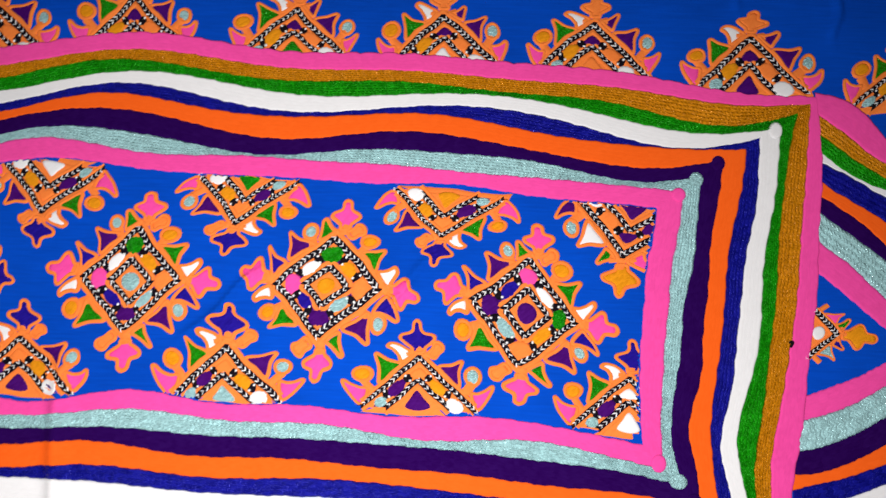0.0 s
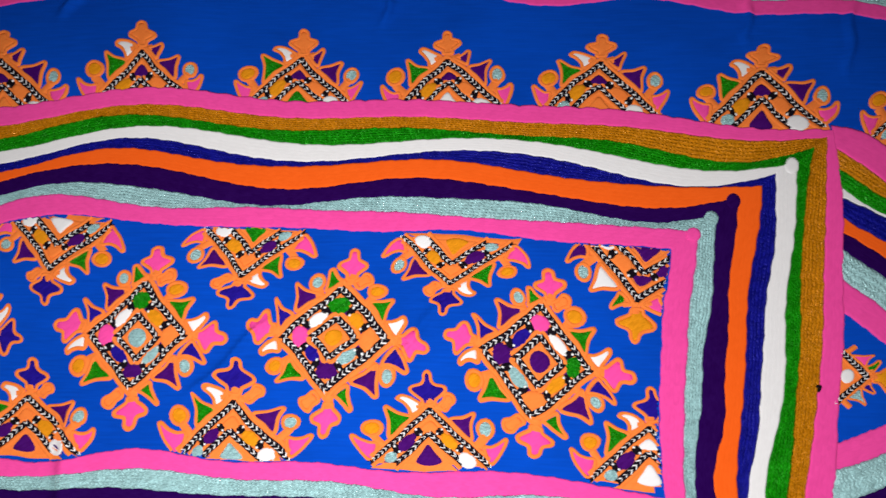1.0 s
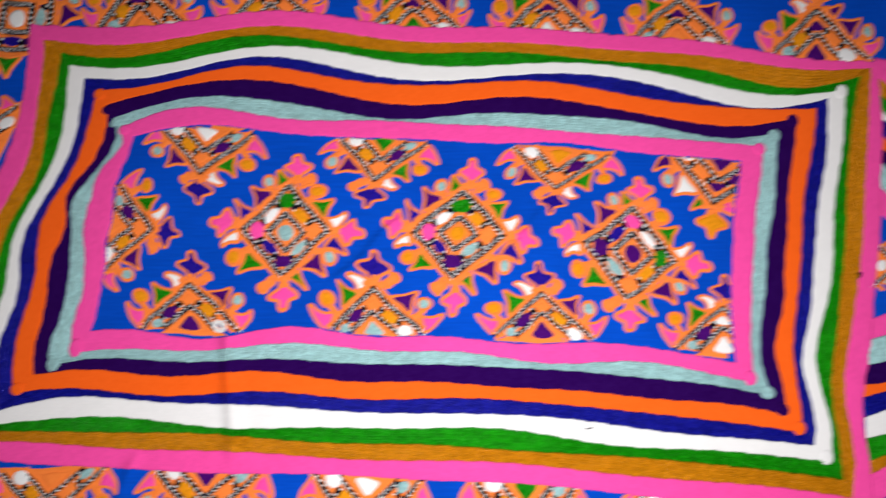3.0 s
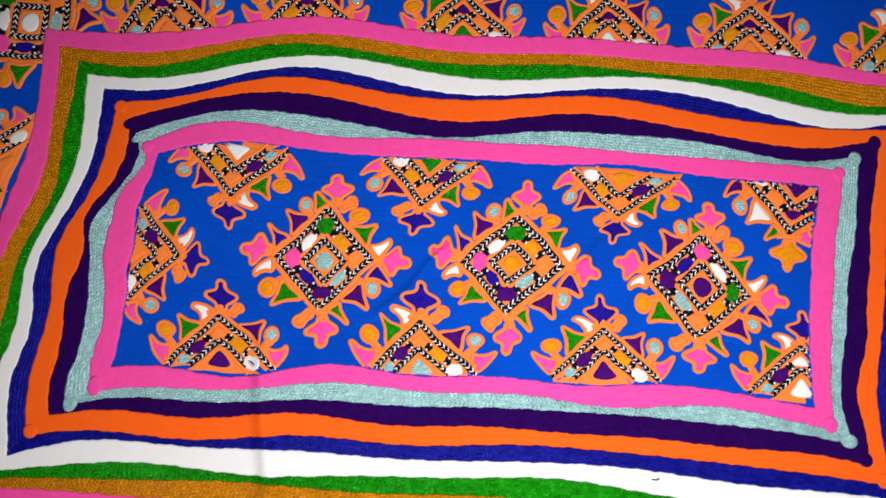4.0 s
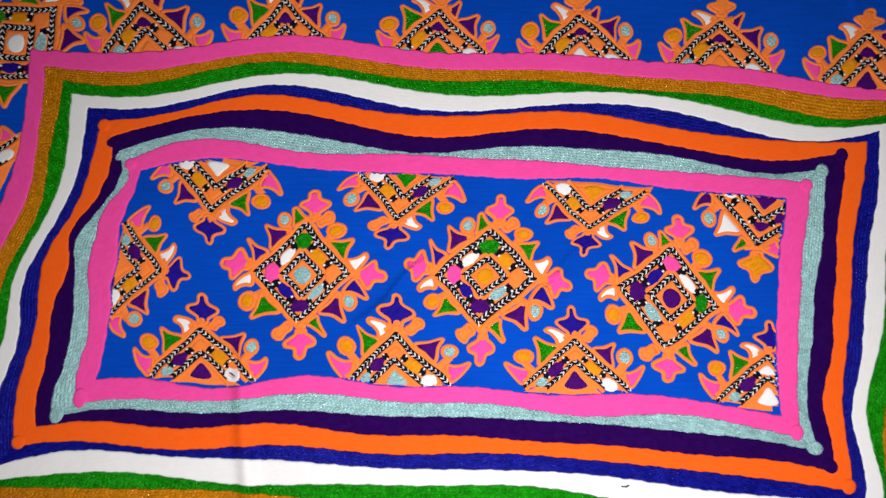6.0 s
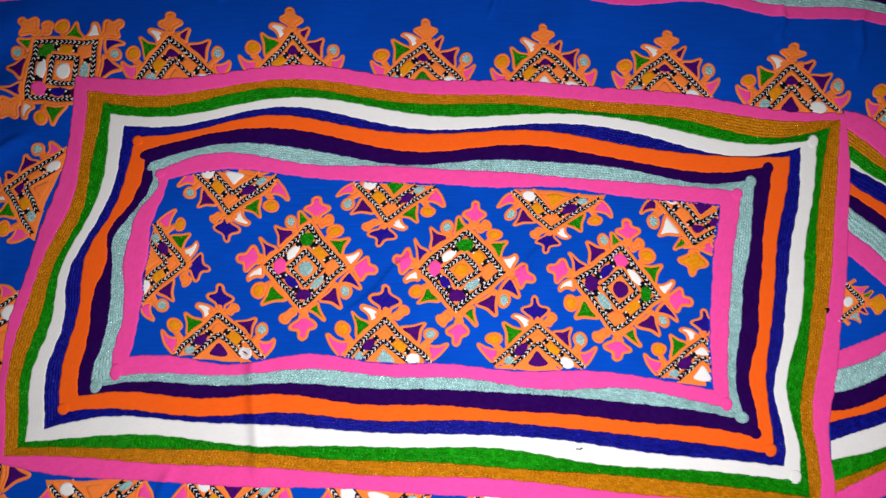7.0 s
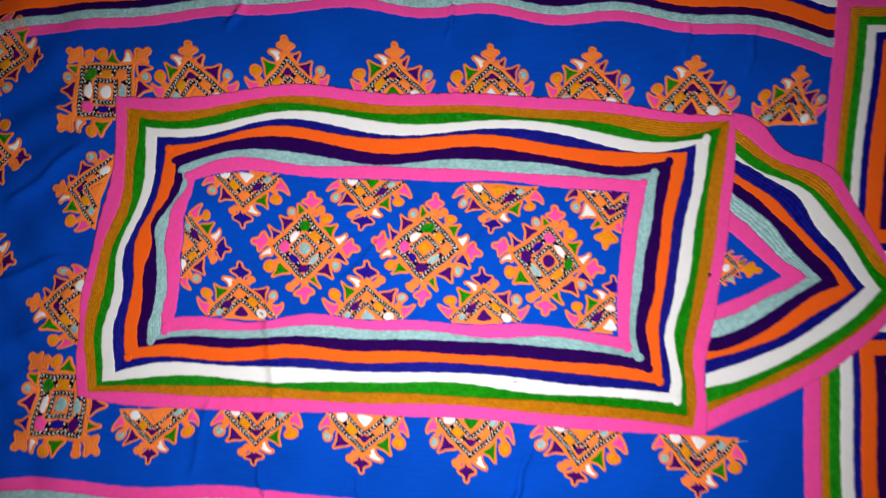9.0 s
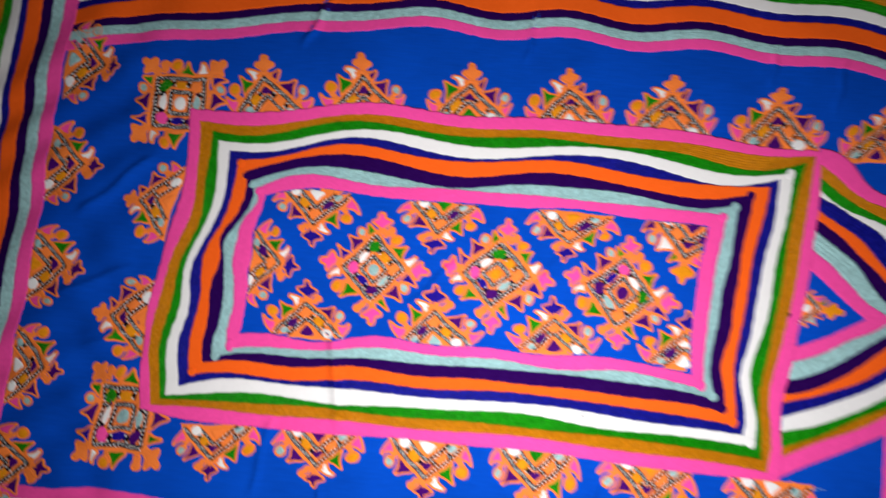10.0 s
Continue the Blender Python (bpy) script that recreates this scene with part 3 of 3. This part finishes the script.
    def base(self, outline, high, parent, label):
        """The motif's flat stitched ground, with its cords as parts."""
        p = np.asarray(outline, float)
        mid, n = p.mean(0), len(p)
        rings = ((1, -0.2), (0.97, high), (0.75, high), (0.5, high), (0.25, high))
        w = np.concatenate([self.world(mid + (p - mid) * f, np.full(n, h)) for f, h in rings] + [self.world(mid[None], high)])
        uv = w[:, :2] @ np.array([[0.7, -0.7 / (1.1 * MM)], [0.7, 0.7 / (1.1 * MM)]])
        fs = [(r * n + i, r * n + (i + 1) % n, (r + 1) * n + (i + 1) % n, (r + 1) * n + i) for r in range(4) for i in range(n)]
        fs += [(4 * n + i, 4 * n + (i + 1) % n, 5 * n) for i in range(n)]
        if self.around(w[:n, :2]) < 0:
            fs = [f[::-1] for f in fs]
        m = self.made("motif", w, fs, uv, "amber", parent, label)
        for verts, faces, uvs in self.cords:
            self.made("cord", verts, faces, uvs, "amber", m)
        return m

    @staticmethod
    def around(p):
        q = np.roll(p, -1, 0)
        return float(np.sum(p[:, 0] * q[:, 1] - q[:, 0] * p[:, 1]))

    def braid(self, line, parent, count, wide=0.054, low=0.32):
        """Black and white plait: slanted stitches in pairs that meet in the middle of the line."""
        p = np.asarray(line, float)
        seg = np.linalg.norm(np.diff(p, axis=0), axis=1)
        reach = np.concatenate([[0], np.cumsum(seg)])

        def at(s):
            s = min(max(s, 0), reach[-1] - 1e-6)
            i = int(np.searchsorted(reach, s, side="right") - 1)
            f = (s - reach[i]) / seg[i]
            d = (p[i + 1] - p[i]) / seg[i]
            return p[i] + (p[i + 1] - p[i]) * f, d
        step = reach[-1] / count
        pts, highs, faces, kinds, uvs = [], [], [], [], []
        for k in range(count):
            for side, kind in ((-1, 0), (1, 0), (-1, 1), (1, 1)):
                c, d = at((k + 0.5 + 0.5 * kind) * step)
                nrm = np.array([-d[1], d[0]]) * side
                odd = math.sin(k * 7.3 + side * 2.1 + count)
                lean, h = (0.24 + 0.05 * kind * odd) * step, (0.52 if kind == 0 else 0.12 + 0.06 * math.sin(k * 4.7 + side)) * step
                inn, out = (0.0, wide * 1.1) if kind == 0 else (wide * 0.03, wide * (0.78 + 0.20 * odd))
                quad = [c + nrm * inn + d * (lean - h), c + nrm * inn + d * (lean + h), c + nrm * out + d * (h - lean), c + nrm * out - d * (h + lean)]
                b = len(pts)
                pts += quad + [(quad[0] + quad[1] + quad[2] + quad[3]) / 4]
                up = low + 0.22 * kind
                highs += [up + 0.2, up + 0.2, up + 0.05, up + 0.05, up + 0.42]
                for i in range(4):
                    f = (b + i, b + (i + 1) % 4, b + 4)
                    faces.append(f if side * self.hand > 0 else f[::-1])
                    kinds.append(kind)
                uvs += [(0, 0), (step * self.unit, 0), (step * self.unit, 1), (0, 1), (0, 0.5)]
        verts = self.world(np.array(pts), np.array(highs))
        faces, kept = self.trim(verts, faces)
        if faces:
            me = mesh_of("braid", verts, faces, uvs, slots=(THREAD["black"], THREAD["white"]))
            me.polygons.foreach_set("material_index", [kinds[i] for i in kept])
            tagged(piece("braid", me, parent, "black and white plaited braid line"), kind="stuff")

    def cross(self, x, y, turn, parent):
        """Small navy knot with two white stitch ends."""
        self.pad("knot", oval(x, y, 0.12, 0.095, turn, 8), "black", parent, 0.42, 0.25)
        c, s = math.cos(radians(turn)), math.sin(radians(turn))
        for e in (-1, 1):
            self.pad("stitch_end", oval(x + e * 0.075 * c, y + e * 0.075 * s, 0.030, 0.026, turn, 6), "white", parent, 0.35, 0.55)


def densify(points, step=0.09, closed=False):
    p = [np.array(q, float) for q in points]
    if closed:
        p.append(p[0])
    out = []
    for a, b in zip(p, p[1:]):
        n = max(1, int(np.linalg.norm(b - a) / step))
        out += [a + (b - a) * i / n for i in range(n)]
    if not closed:
        out.append(p[-1])
    return np.array(out)


def dress_outlines(st, outlines):
    """Cords along the outlines of a motif's outer shapes, with their outer edge on the outline."""
    for k, (name, line, colour) in enumerate(outlines):
        mid = line.mean(0)
        reach = np.linalg.norm(line - mid, axis=1).mean()
        line = mid + (line - mid) * (1 - (0.015 if name in ("berry", "thorn") else 0.045) / reach)
        outlines[k] = (name, line, colour)
        st.cord(line, 0.045)


def fill_outlines(st, outlines, m):
    """The coloured satin fillings inside those cords."""
    for name, line, colour in outlines:
        mid = line.mean(0)
        reach = np.linalg.norm(line - mid, axis=1).mean()
        st.pad(name, mid + (line - mid) * max(0.5, 1 - 0.030 / reach), colour, m, 0.55)


def half_motif(left, right, tip, lift, style, seed, parent, reach=1.79, within=None, foot=0.09, spread=1.48, small_one=False):
    """A three-cornered motif: its petals' ends at left and right (mm), its star's end at tip."""
    left, right, tip = (np.array(p, float) * MM for p in (left, right, tip))
    ax = (right - left) / 2 / spread
    mid = (left + right) / 2
    up = (tip - mid) / (reach - foot)
    st = Stitching(mid - up * foot, ax, up, lift, seed, within)
    r = random.Random(seed * 3 + 1)
    j = lambda x, y: (x + r.uniform(-0.035, 0.035), y + r.uniform(-0.035, 0.035))
    tall = reach - 0.02
    wide = spread / 1.48
    shapes = [
        ("star", star(j(0.03, 1.12), (0.06, tall), 0.37 + 0.25 * (reach - 1.79), style.get("sharp", 0.2)), style["star"]),
        ("crescent", hook((-0.05, 1.10), j(-0.60, 1.33), (-0.34, 0.84), 0.20), style.get("crescent", "white")),
        ("leaf", (lobe((0.22, 1.02), j(0.54, 1.34), 0.15) if style["leaf"] == "amber" else hook((0.38, 0.82), j(0.56, 1.24), (0.10, 1.08), 0.10, 0.06)), style["leaf"]),
        ("thorn", thorn((-0.34, 0.84), j(-0.83, 1.10), (-0.78, 0.42)), style.get("thorn_left", "green")),
        ("thorn", thorn((0.40, 0.80), j(1.00, 0.94), (0.82, 0.36)), style.get("thorn_right", "violet")),
    ]
    if not small_one:
        shapes += [("petal", hook((-1.10, -0.16), j(-1.45 * wide, 0.50), (-0.96, 0.30), 0.20, 0.05), "pink"),
                   ("petal", hook((1.12, -0.16), j(1.46 * wide, 0.42), (1.00, 0.26), 0.20, 0.05), style.get("petal", "pink"))]
    outlines = [(name, closed_curve(pts), colour) for name, pts, colour in shapes]
    if not small_one:
        outlines += [("berry", oval(*j(-1.10, 0.68), 0.20, 0.185, 20), "gold"), ("berry", oval(*j(1.16, 0.60), 0.155, 0.195, -20), "aqua")]
    drop = 0.0 if small_one else 0.16
    big = densify([(-1.0 - drop, -drop), (0, 1.0), (1.0 + drop, -drop)])
    small = densify([(-0.46 - drop, -drop), (0, 0.46), (0.46 + drop, -drop)])
    dress_outlines(st, outlines)
    for line, gap in ((big, 0.112), (small, 0.10)) if not small_one else ((big, 0.13),):
        for s in (-1, 1):
            rail = line + np.array([0, s * gap * 1.414])
            st.cord(rail[rail[:, 1] > -0.05 - 1.6 * drop], 0.052, 0.62, False)
    for stem in ([(0.02, 1.08), (0.03, 1.30)], [(0.90, 0.24), (1.14, 0.48)], [(-0.88, 0.24), (-1.10, 0.52)], [(-0.10, 1.10), (-0.26, 1.12)], [(0.12, 1.06), (0.30, 1.10)]):
        st.cord(densify(stem), 0.10, 0.6, False)
    m = st.base(densify([(-1.20 - drop, -0.04 - 1.6 * drop), (-1.20, 0.0), (0, 1.20), (1.20, 0.0), (1.20 + drop, -0.04 - 1.6 * drop)], 0.2, True), 0.22, parent, style["label"])
    fill_outlines(st, outlines, m)
    st.braid(big, m, 29 if not small_one else 17, 0.06 if not small_one else 0.10)
    if small_one:
        st.pad("filling", oval(0, 0.30, 0.30, 0.24, 0, 14), style["core"], m, 0.5, 0.30)
        return m
    for size, colour, up in ((0.75, "violet", 0.14), (0.63, "amber", 0.18)):
        st.pad("inlay", densify([(-size - drop, -drop), (0, size), (size + drop, -drop)], 0.2, True), colour, m, 0.12, up)
    st.braid(small, m, 14, 0.056)
    st.pad("filling", closed_curve([(-0.20, 0.55), (0, 0.76), (0.20, 0.55), (0.10, 0.52), (-0.10, 0.52)], 3), style["peak"], m, 0.42, 0.24)
    for x, y, rx, ry, turn, colour in ((-0.43, 0.29, 0.25, 0.135, 45, style["near"]), (0.40, 0.31, 0.22, 0.14, -45, style["far"]),
                                       (-0.72, -0.02, 0.16, 0.12, 30, "aqua"), (0.70, -0.06, 0.20, 0.17, -10, "white")):
        st.pad("filling", oval(x, y, rx, ry, turn, 12), colour, m, 0.45, 0.26)
    st.pad("filling", closed_curve([(-0.24, -0.12), (-0.12, 0.08), (0, 0.22), (0.12, 0.08), (0.24, -0.12), (0, -0.18)], 3), style["core"], m, 0.42, 0.26)
    for x, y, turn in ((-0.21, 0.50, -45), (0.21, 0.50, 45), (-0.60, 0.17, -45), (0.57, 0.18, 45)):
        st.cross(x, y, turn, m)
    return m


# shapes round the four-cornered motif, side by side, clockwise from its upper corner
UPPER_RIGHT = (("leaf", lobe((0.22, 1.02), (0.58, 1.27), 0.15), "amber"), ("thorn", thorn((0.52, 0.70), (1.03, 0.79), (0.88, 0.28)), "green"),
               ("crescent", hook((1.16, 0.00), (1.37, 0.46), (0.88, 0.30), 0.16, 0.10), "white"), ("berry", oval(0.68, 0.95, 0.195, 0.155, 12), "gold"))
LOWER_RIGHT = (("leaf", hook((1.14, -0.06), (1.50, -0.56), (0.92, -0.42), 0.10, 0.05), "blue"), ("thorn", thorn((0.90, -0.40), (1.02, -1.00), (0.44, -0.80)), "violet"),
               ("leaf", hook((0.40, -0.80), (0.60, -1.34), (0.14, -1.02), -0.10, 0.05), "green"), ("berry", oval(1.12, -0.62, 0.15, 0.17, 25), "aqua"))
LOWER_LEFT = (("leaf", lobe((-0.14, -1.06), (-0.46, -1.34), 0.16), "amber"), ("thorn", thorn((-0.42, -0.80), (-1.03, -0.88), (-0.84, -0.40)), "green"),
              ("crescent", hook((-1.06, 0.02), (-1.46, -0.34), (-1.00, -0.26), 0.20, 0.08), "white"), ("berry", oval(-1.12, -0.57, 0.165, 0.18, -35), "gold"))
UPPER_LEFT = (("thorn", thorn((-1.10, 0.12), (-1.30, 0.68), (-0.82, 0.40), 0.22), "blue"), ("thorn", thorn((-0.80, 0.46), (-0.92, 1.02), (-0.32, 0.86)), "violet"),
              ("leaf", hook((-0.30, 0.88), (-0.30, 1.38), (0.04, 1.10), 0.04, 0.07), "green"), ("berry", oval(-0.51, 1.10, 0.14, 0.165, 25), "aqua"))
TIPS = (((0.16, 1.14), (0.08, 1.82)), ((1.17, 0.02), (1.88, -0.06)), ((0.08, -1.16), (0.09, -1.83)), ((-1.15, 0.12), (-1.85, 0.20)))


def full_motif(top, right, bottom, left, lift, star_colour, core, seed, parent, label, shift=0):
    """A four-cornered motif between the corners of its braid (mm)."""
    top, right, bottom, left = (np.array(p, float) * MM for p in (top, right, bottom, left))
    centre = (top + right + bottom + left) / 4
    st = Stitching(centre, (right - left) / 2, (top - bottom) / 2, lift, seed)
    outlines = []
    for group in (UPPER_RIGHT, LOWER_RIGHT, LOWER_LEFT, UPPER_LEFT):
        for name, pts, colour in group:
            outlines.append((name, pts if name == "berry" else closed_curve(pts), colour))
            if name == "berry":
                x, y = pts.mean(0)
                far = abs(x) + abs(y)
                st.cord(densify([(x * 1.10 / far, y * 1.10 / far), (x * 0.88, y * 0.88)]), 0.10, 0.6, False)
    for foot, tip in TIPS:
        outlines.append(("star", closed_curve(star(foot, tip, 0.36, 0.35)), star_colour))
        st.cord(densify([np.array(foot) * 0.93, np.array(foot) * 1.12]), 0.12, 0.7, False)
    big = densify([(0, 1), (1, 0), (0, -1), (-1, 0)], closed=True)
    small = densify([(0, 0.42), (0.42, 0), (0, -0.42), (-0.42, 0)], closed=True)
    dress_outlines(st, outlines)
    for line, f in ((big, 1.155), (big, 0.845), (small, 1.36), (small, 0.64)):
        st.cord(line * f, 0.052, 0.62)
    m = st.base(densify([(0, 1.19), (1.19, 0), (0, -1.19), (-1.19, 0)], 0.25, True), 0.22, parent, label)
    fill_outlines(st, outlines, m)
    for size, colour, up in ((0.77, "violet", 0.14), (0.60, "amber", 0.18)):
        st.pad("inlay", densify(np.array([(0, 1), (1, 0), (0, -1), (-1, 0)]) * size, 0.25, True), colour, m, 0.12, up)
    st.braid(np.concatenate([big, big[:1]]), m, 50, 0.06)
    st.braid(np.concatenate([small, small[:1]]), m, 22, 0.058)
    st.pad("filling", oval(0, 0, 0.19, 0.19, 20), core, m, 0.5, 0.30)
    ring = ("green", "gold", "amber", "aqua", "violet", "blue", "pink", "white")
    for k in range(8):
        a = radians(90 - 45 * k)
        d, across, along = (0.67, 0.165, 0.22) if k % 2 == 0 else (0.505, 0.125, 0.25)
        st.pad("filling", oval(d * math.cos(a), d * math.sin(a), across, along, math.degrees(a), 12), ring[(k - shift) % 8], m, 0.45, 0.26)
        b = a - radians(24)
        st.cross(0.60 * math.cos(b), 0.60 * math.sin(b), math.degrees(b), m)
    return m


TOP_STYLE = dict(star="amber", leaf="violet", peak="violet", near="gold", far="amber", core="white", label="three-cornered embroidered motif with an orange star")
LOW_STYLE = dict(sharp=0.7, star="violet", leaf="amber", peak="violet", near="amber", far="gold", core="white", label="three-cornered embroidered motif with a purple star")
IN_STYLE = dict(sharp=0.8, star="blue", leaf="amber", peak="amber", near="violet", far="gold", core="violet", label="three-cornered embroidered motif with a navy star")

OUTER_TOP = (
    ((-224, 125), (-152, 130), (-198, 172)), ((-146, 129), (-77, 133), (-117, 176)), ((-62, 128), (9, 129), (-27, 169)),
    ((18, 125), (89, 128), (51, 169)), ((96, 125), (169, 124), (134, 166)), ((177, 116), (252, 116), (218, 159)), ((261, 109), (321, 109), (304, 149)),
)
OUTER_BOTTOM = (
    ((-177.5, -132.5), (-246.5, -137.5), (-217.5, -172)), ((-94.5, -133.5), (-168.5, -133.5), (-133.5, -173)), ((-10, -139.5), (-83, -135.5), (-47, -179)),
    ((73, -142.5), (1, -136.5), (36, -185)), ((161, -150.5), (86, -140.5), (118, -187)), ((251, -157.5), (179, -150.5), (215, -196)),
)
OUTER_LEFT = (((-276, 12), (-258, 81), (-304, 48)), ((-284, -83), (-277, -12), (-322, -46)))
BAND_LEFT = (
    ((-346, 195), (-352, 124), (-312, 158)), ((-356, 109), (-363, 38), (-320, 75)), ((-363, 26), (-371, -43), (-326, -10)),
    ((-370, -54), (-381, -125), (-338, -91)), ((-383, -133), (-392, -200), (-342, -168)),
)
INNER_TOP = (((-108.5, 50.5), (-180, 55.5), (-146, 13.5)), ((-8, 47), (-79, 50), (-51, 12.5)), ((95.5, 42), (21.5, 45), (53.5, 10)), ((189.5, 35.5), (111.5, 45), (144, -2)))
INNER_BOTTOM = (((-183, -47.5), (-110, -48.5), (-150.5, -8.5)), ((-82, -48.5), (-8, -50), (-47, -9)), ((10.5, -51), (84, -50), (45, -13)), ((111, -56), (183, -59), (148, -19)))
INNER_LEFT = (((-185, 37), (-192, -34), (-153.5, 0)),)

# the pocket's blue field, with the stitches' reach under its border
FIELD = loops[9] + (loops[9] - loops[9].mean(0)) * -0.002

ROWS = (  # places, colours, height, the field that bounds them, and the colour in each one's heart
    (OUTER_TOP, TOP_STYLE, 0.05, None, ("amber", "gold", "green", "white", "amber", "violet", "violet")),
    (OUTER_BOTTOM, LOW_STYLE, 0.05, None, ("amber", "violet", "white", "green", "gold", "white")),
    (OUTER_LEFT, TOP_STYLE, 0.05, None, ("amber", "amber")),
    (BAND_LEFT, LOW_STYLE, 0.05, None, ("aqua", "violet", "gold", "white", "amber")),
    (INNER_TOP, IN_STYLE, POCKET - 0.05, FIELD, ("white", "green", "gold", "violet")),
    (INNER_BOTTOM, IN_STYLE, POCKET - 0.05, FIELD, ("violet", "aqua", "violet", "white")),
    (INNER_LEFT, IN_STYLE, POCKET - 0.05, FIELD, ("amber",)),
)
seed = 100
for places, style, lift, field, hearts in ROWS:
    for (a, b, c), heart in zip(places, hearts):
        seed += 1
        own = dict(style, core=heart)
        if a[0] > 185 and field is not None:
            own.update(star="gold", petal="violet", thorn_right="white", leaf="green", crescent="pink", near="violet", peak="violet", far="amber")
        elif b[0] > 180 and field is not None:
            own.update(peak="white", near="violet", far="white")
        if field is None:
            half_motif(a, b, c, lift, own, seed, dress)
        else:
            half_motif(a, b, c, lift, own, seed, dress, 1.98, field, 0.16, 1.57)
half_motif((239.5, 4), (230.5, -33), (267.5, -16), FLAP, dict(TOP_STYLE, star="gold", core="white", crescent="green", leaf="blue", thorn_left="pink", thorn_right="aqua"), 301, dress, 2.4, foot=0.0, small_one=True)
half_motif((438, -161), (382, -154), (402, -183), 0.5, LOW_STYLE, 302, dress)

FULL = "four-cornered embroidered motif with pink stars"
full_motif((-94.5, 26), (-72.5, 0.5), (-97.5, -24.5), (-120.5, 0.5), POCKET - 0.05, "pink", "aqua", 401, dress, FULL)
full_motif((2.8, 25), (25.5, -1), (-3.0, -25), (-23.5, 1.5), POCKET - 0.05, "pink", "gold", 402, dress, FULL)
full_motif((100.7, 16), (121.9, -13.6), (95.8, -34.2), (72.4, -5.6), POCKET - 0.05, "pink", "violet", 403, dress, FULL, 2)
SQUARE = "four-cornered embroidered motif with orange stars"
full_motif((-305, -105), (-270, -104), (-272, -149), (-309, -146), 0.05, "amber", "aqua", 404, dress, SQUARE)
full_motif((-281, 147), (-243, 148), (-243, 109), (-281, 108), 0.05, "amber", "white", 405, dress, SQUARE)

# thread gathered in round ends where a stripe turns a corner of the pocket
END = "rounded corner of a chain-stitched stripe"
for corner, stripe, long, turn in ((0, 7, 4.6, 40), (1, 7, 5.0, 80), (2, 7, 5.2, -15), (3, 7, 6.2, 75), (0, 5, 4.2, 80), (2, 5, 4.8, 60), (2, 8, 5.0, 80), (3, 8, 6.2, 85),
                                   (1, 6, 5.0, 80), (2, 6, 4.8, -40), (0, 6, 4.4, 10), (1, 3, 5.6, 80), (2, 3, 5.2, 70), (3, 5, 4.2, 40), (0, 8, 4.2, 45), (1, 8, 4.4, 50)):
    outer, inner = np.array(CORNERS[corner][stripe]), np.array(CORNERS[corner][stripe + 1])
    run = np.linalg.norm(inner - outer)
    spot = outer + (inner - outer) / run * (3.7 if stripe == 6 else 3.2)
    knot = Stitching(spot * MM, (MM, 0), (0, MM), POCKET, 500 + corner * 9 + stripe)
    knot.pad("stripe_end", oval(0, 0, 0.84 * long, 0.31 * min(run, 11.5), turn, 18), RING[stripe], pocket, 0.68, 0.46 if stripe in (5, 8) else 0.28, END)

# ---- lint on the cloth ----
def loose_thread(points, radius, colour, lift, label):
    """A thin fallen thread through a few places (mm)."""
    p = np.array(points, float) * MM
    p = np.column_stack([np.interp(np.linspace(0, 1, 24), np.linspace(0, 1, len(p)), p[:, k]) for k in (0, 1)])
    p = wander(p, 0.5)
    z = lie(p[:, 0], p[:, 1]) + lift * MM
    d = np.gradient(p, axis=0)
    side = np.column_stack([-d[:, 1], d[:, 0]]) / np.linalg.norm(d, axis=1)[:, None]
    verts, ring = [], 6
    for i in range(len(p)):
        for k in range(ring):
            a = 2 * math.pi * k / ring
            off = side[i] * math.cos(a) * radius * MM
            verts.append((p[i, 0] + off[0], p[i, 1] + off[1], z[i] + math.sin(a) * radius * MM))
    faces = [(i * ring + k, i * ring + (k + 1) % ring, (i + 1) * ring + (k + 1) % ring, (i + 1) * ring + k) for i in range(len(p) - 1) for k in range(ring)]
    faces += [tuple(range(ring))[::-1], tuple((len(p) - 1) * ring + k for k in range(ring))]
    uv = np.zeros((len(verts), 2))
    ob = piece("loose_thread", mesh_of("loose_thread", verts, faces, uv, slots=(THREAD[colour],)))
    return tagged(ob, label, "thread")


loose_thread([(229, -151), (241, -152), (254, -150)], 0.22, "aqua", 0.3, "fine pale thread end lying on the blue dress")
loose_thread([(224.5, -19.5), (226, -20.5), (225.5, -22.5)], 0.7, "black", 2.5, "small dark speck of lint on the pink stripe")
loose_thread([(69, -104.5), (71, -106), (74, -105)], 0.3, "black", 2.5, "short grey thread end on the white stripe")
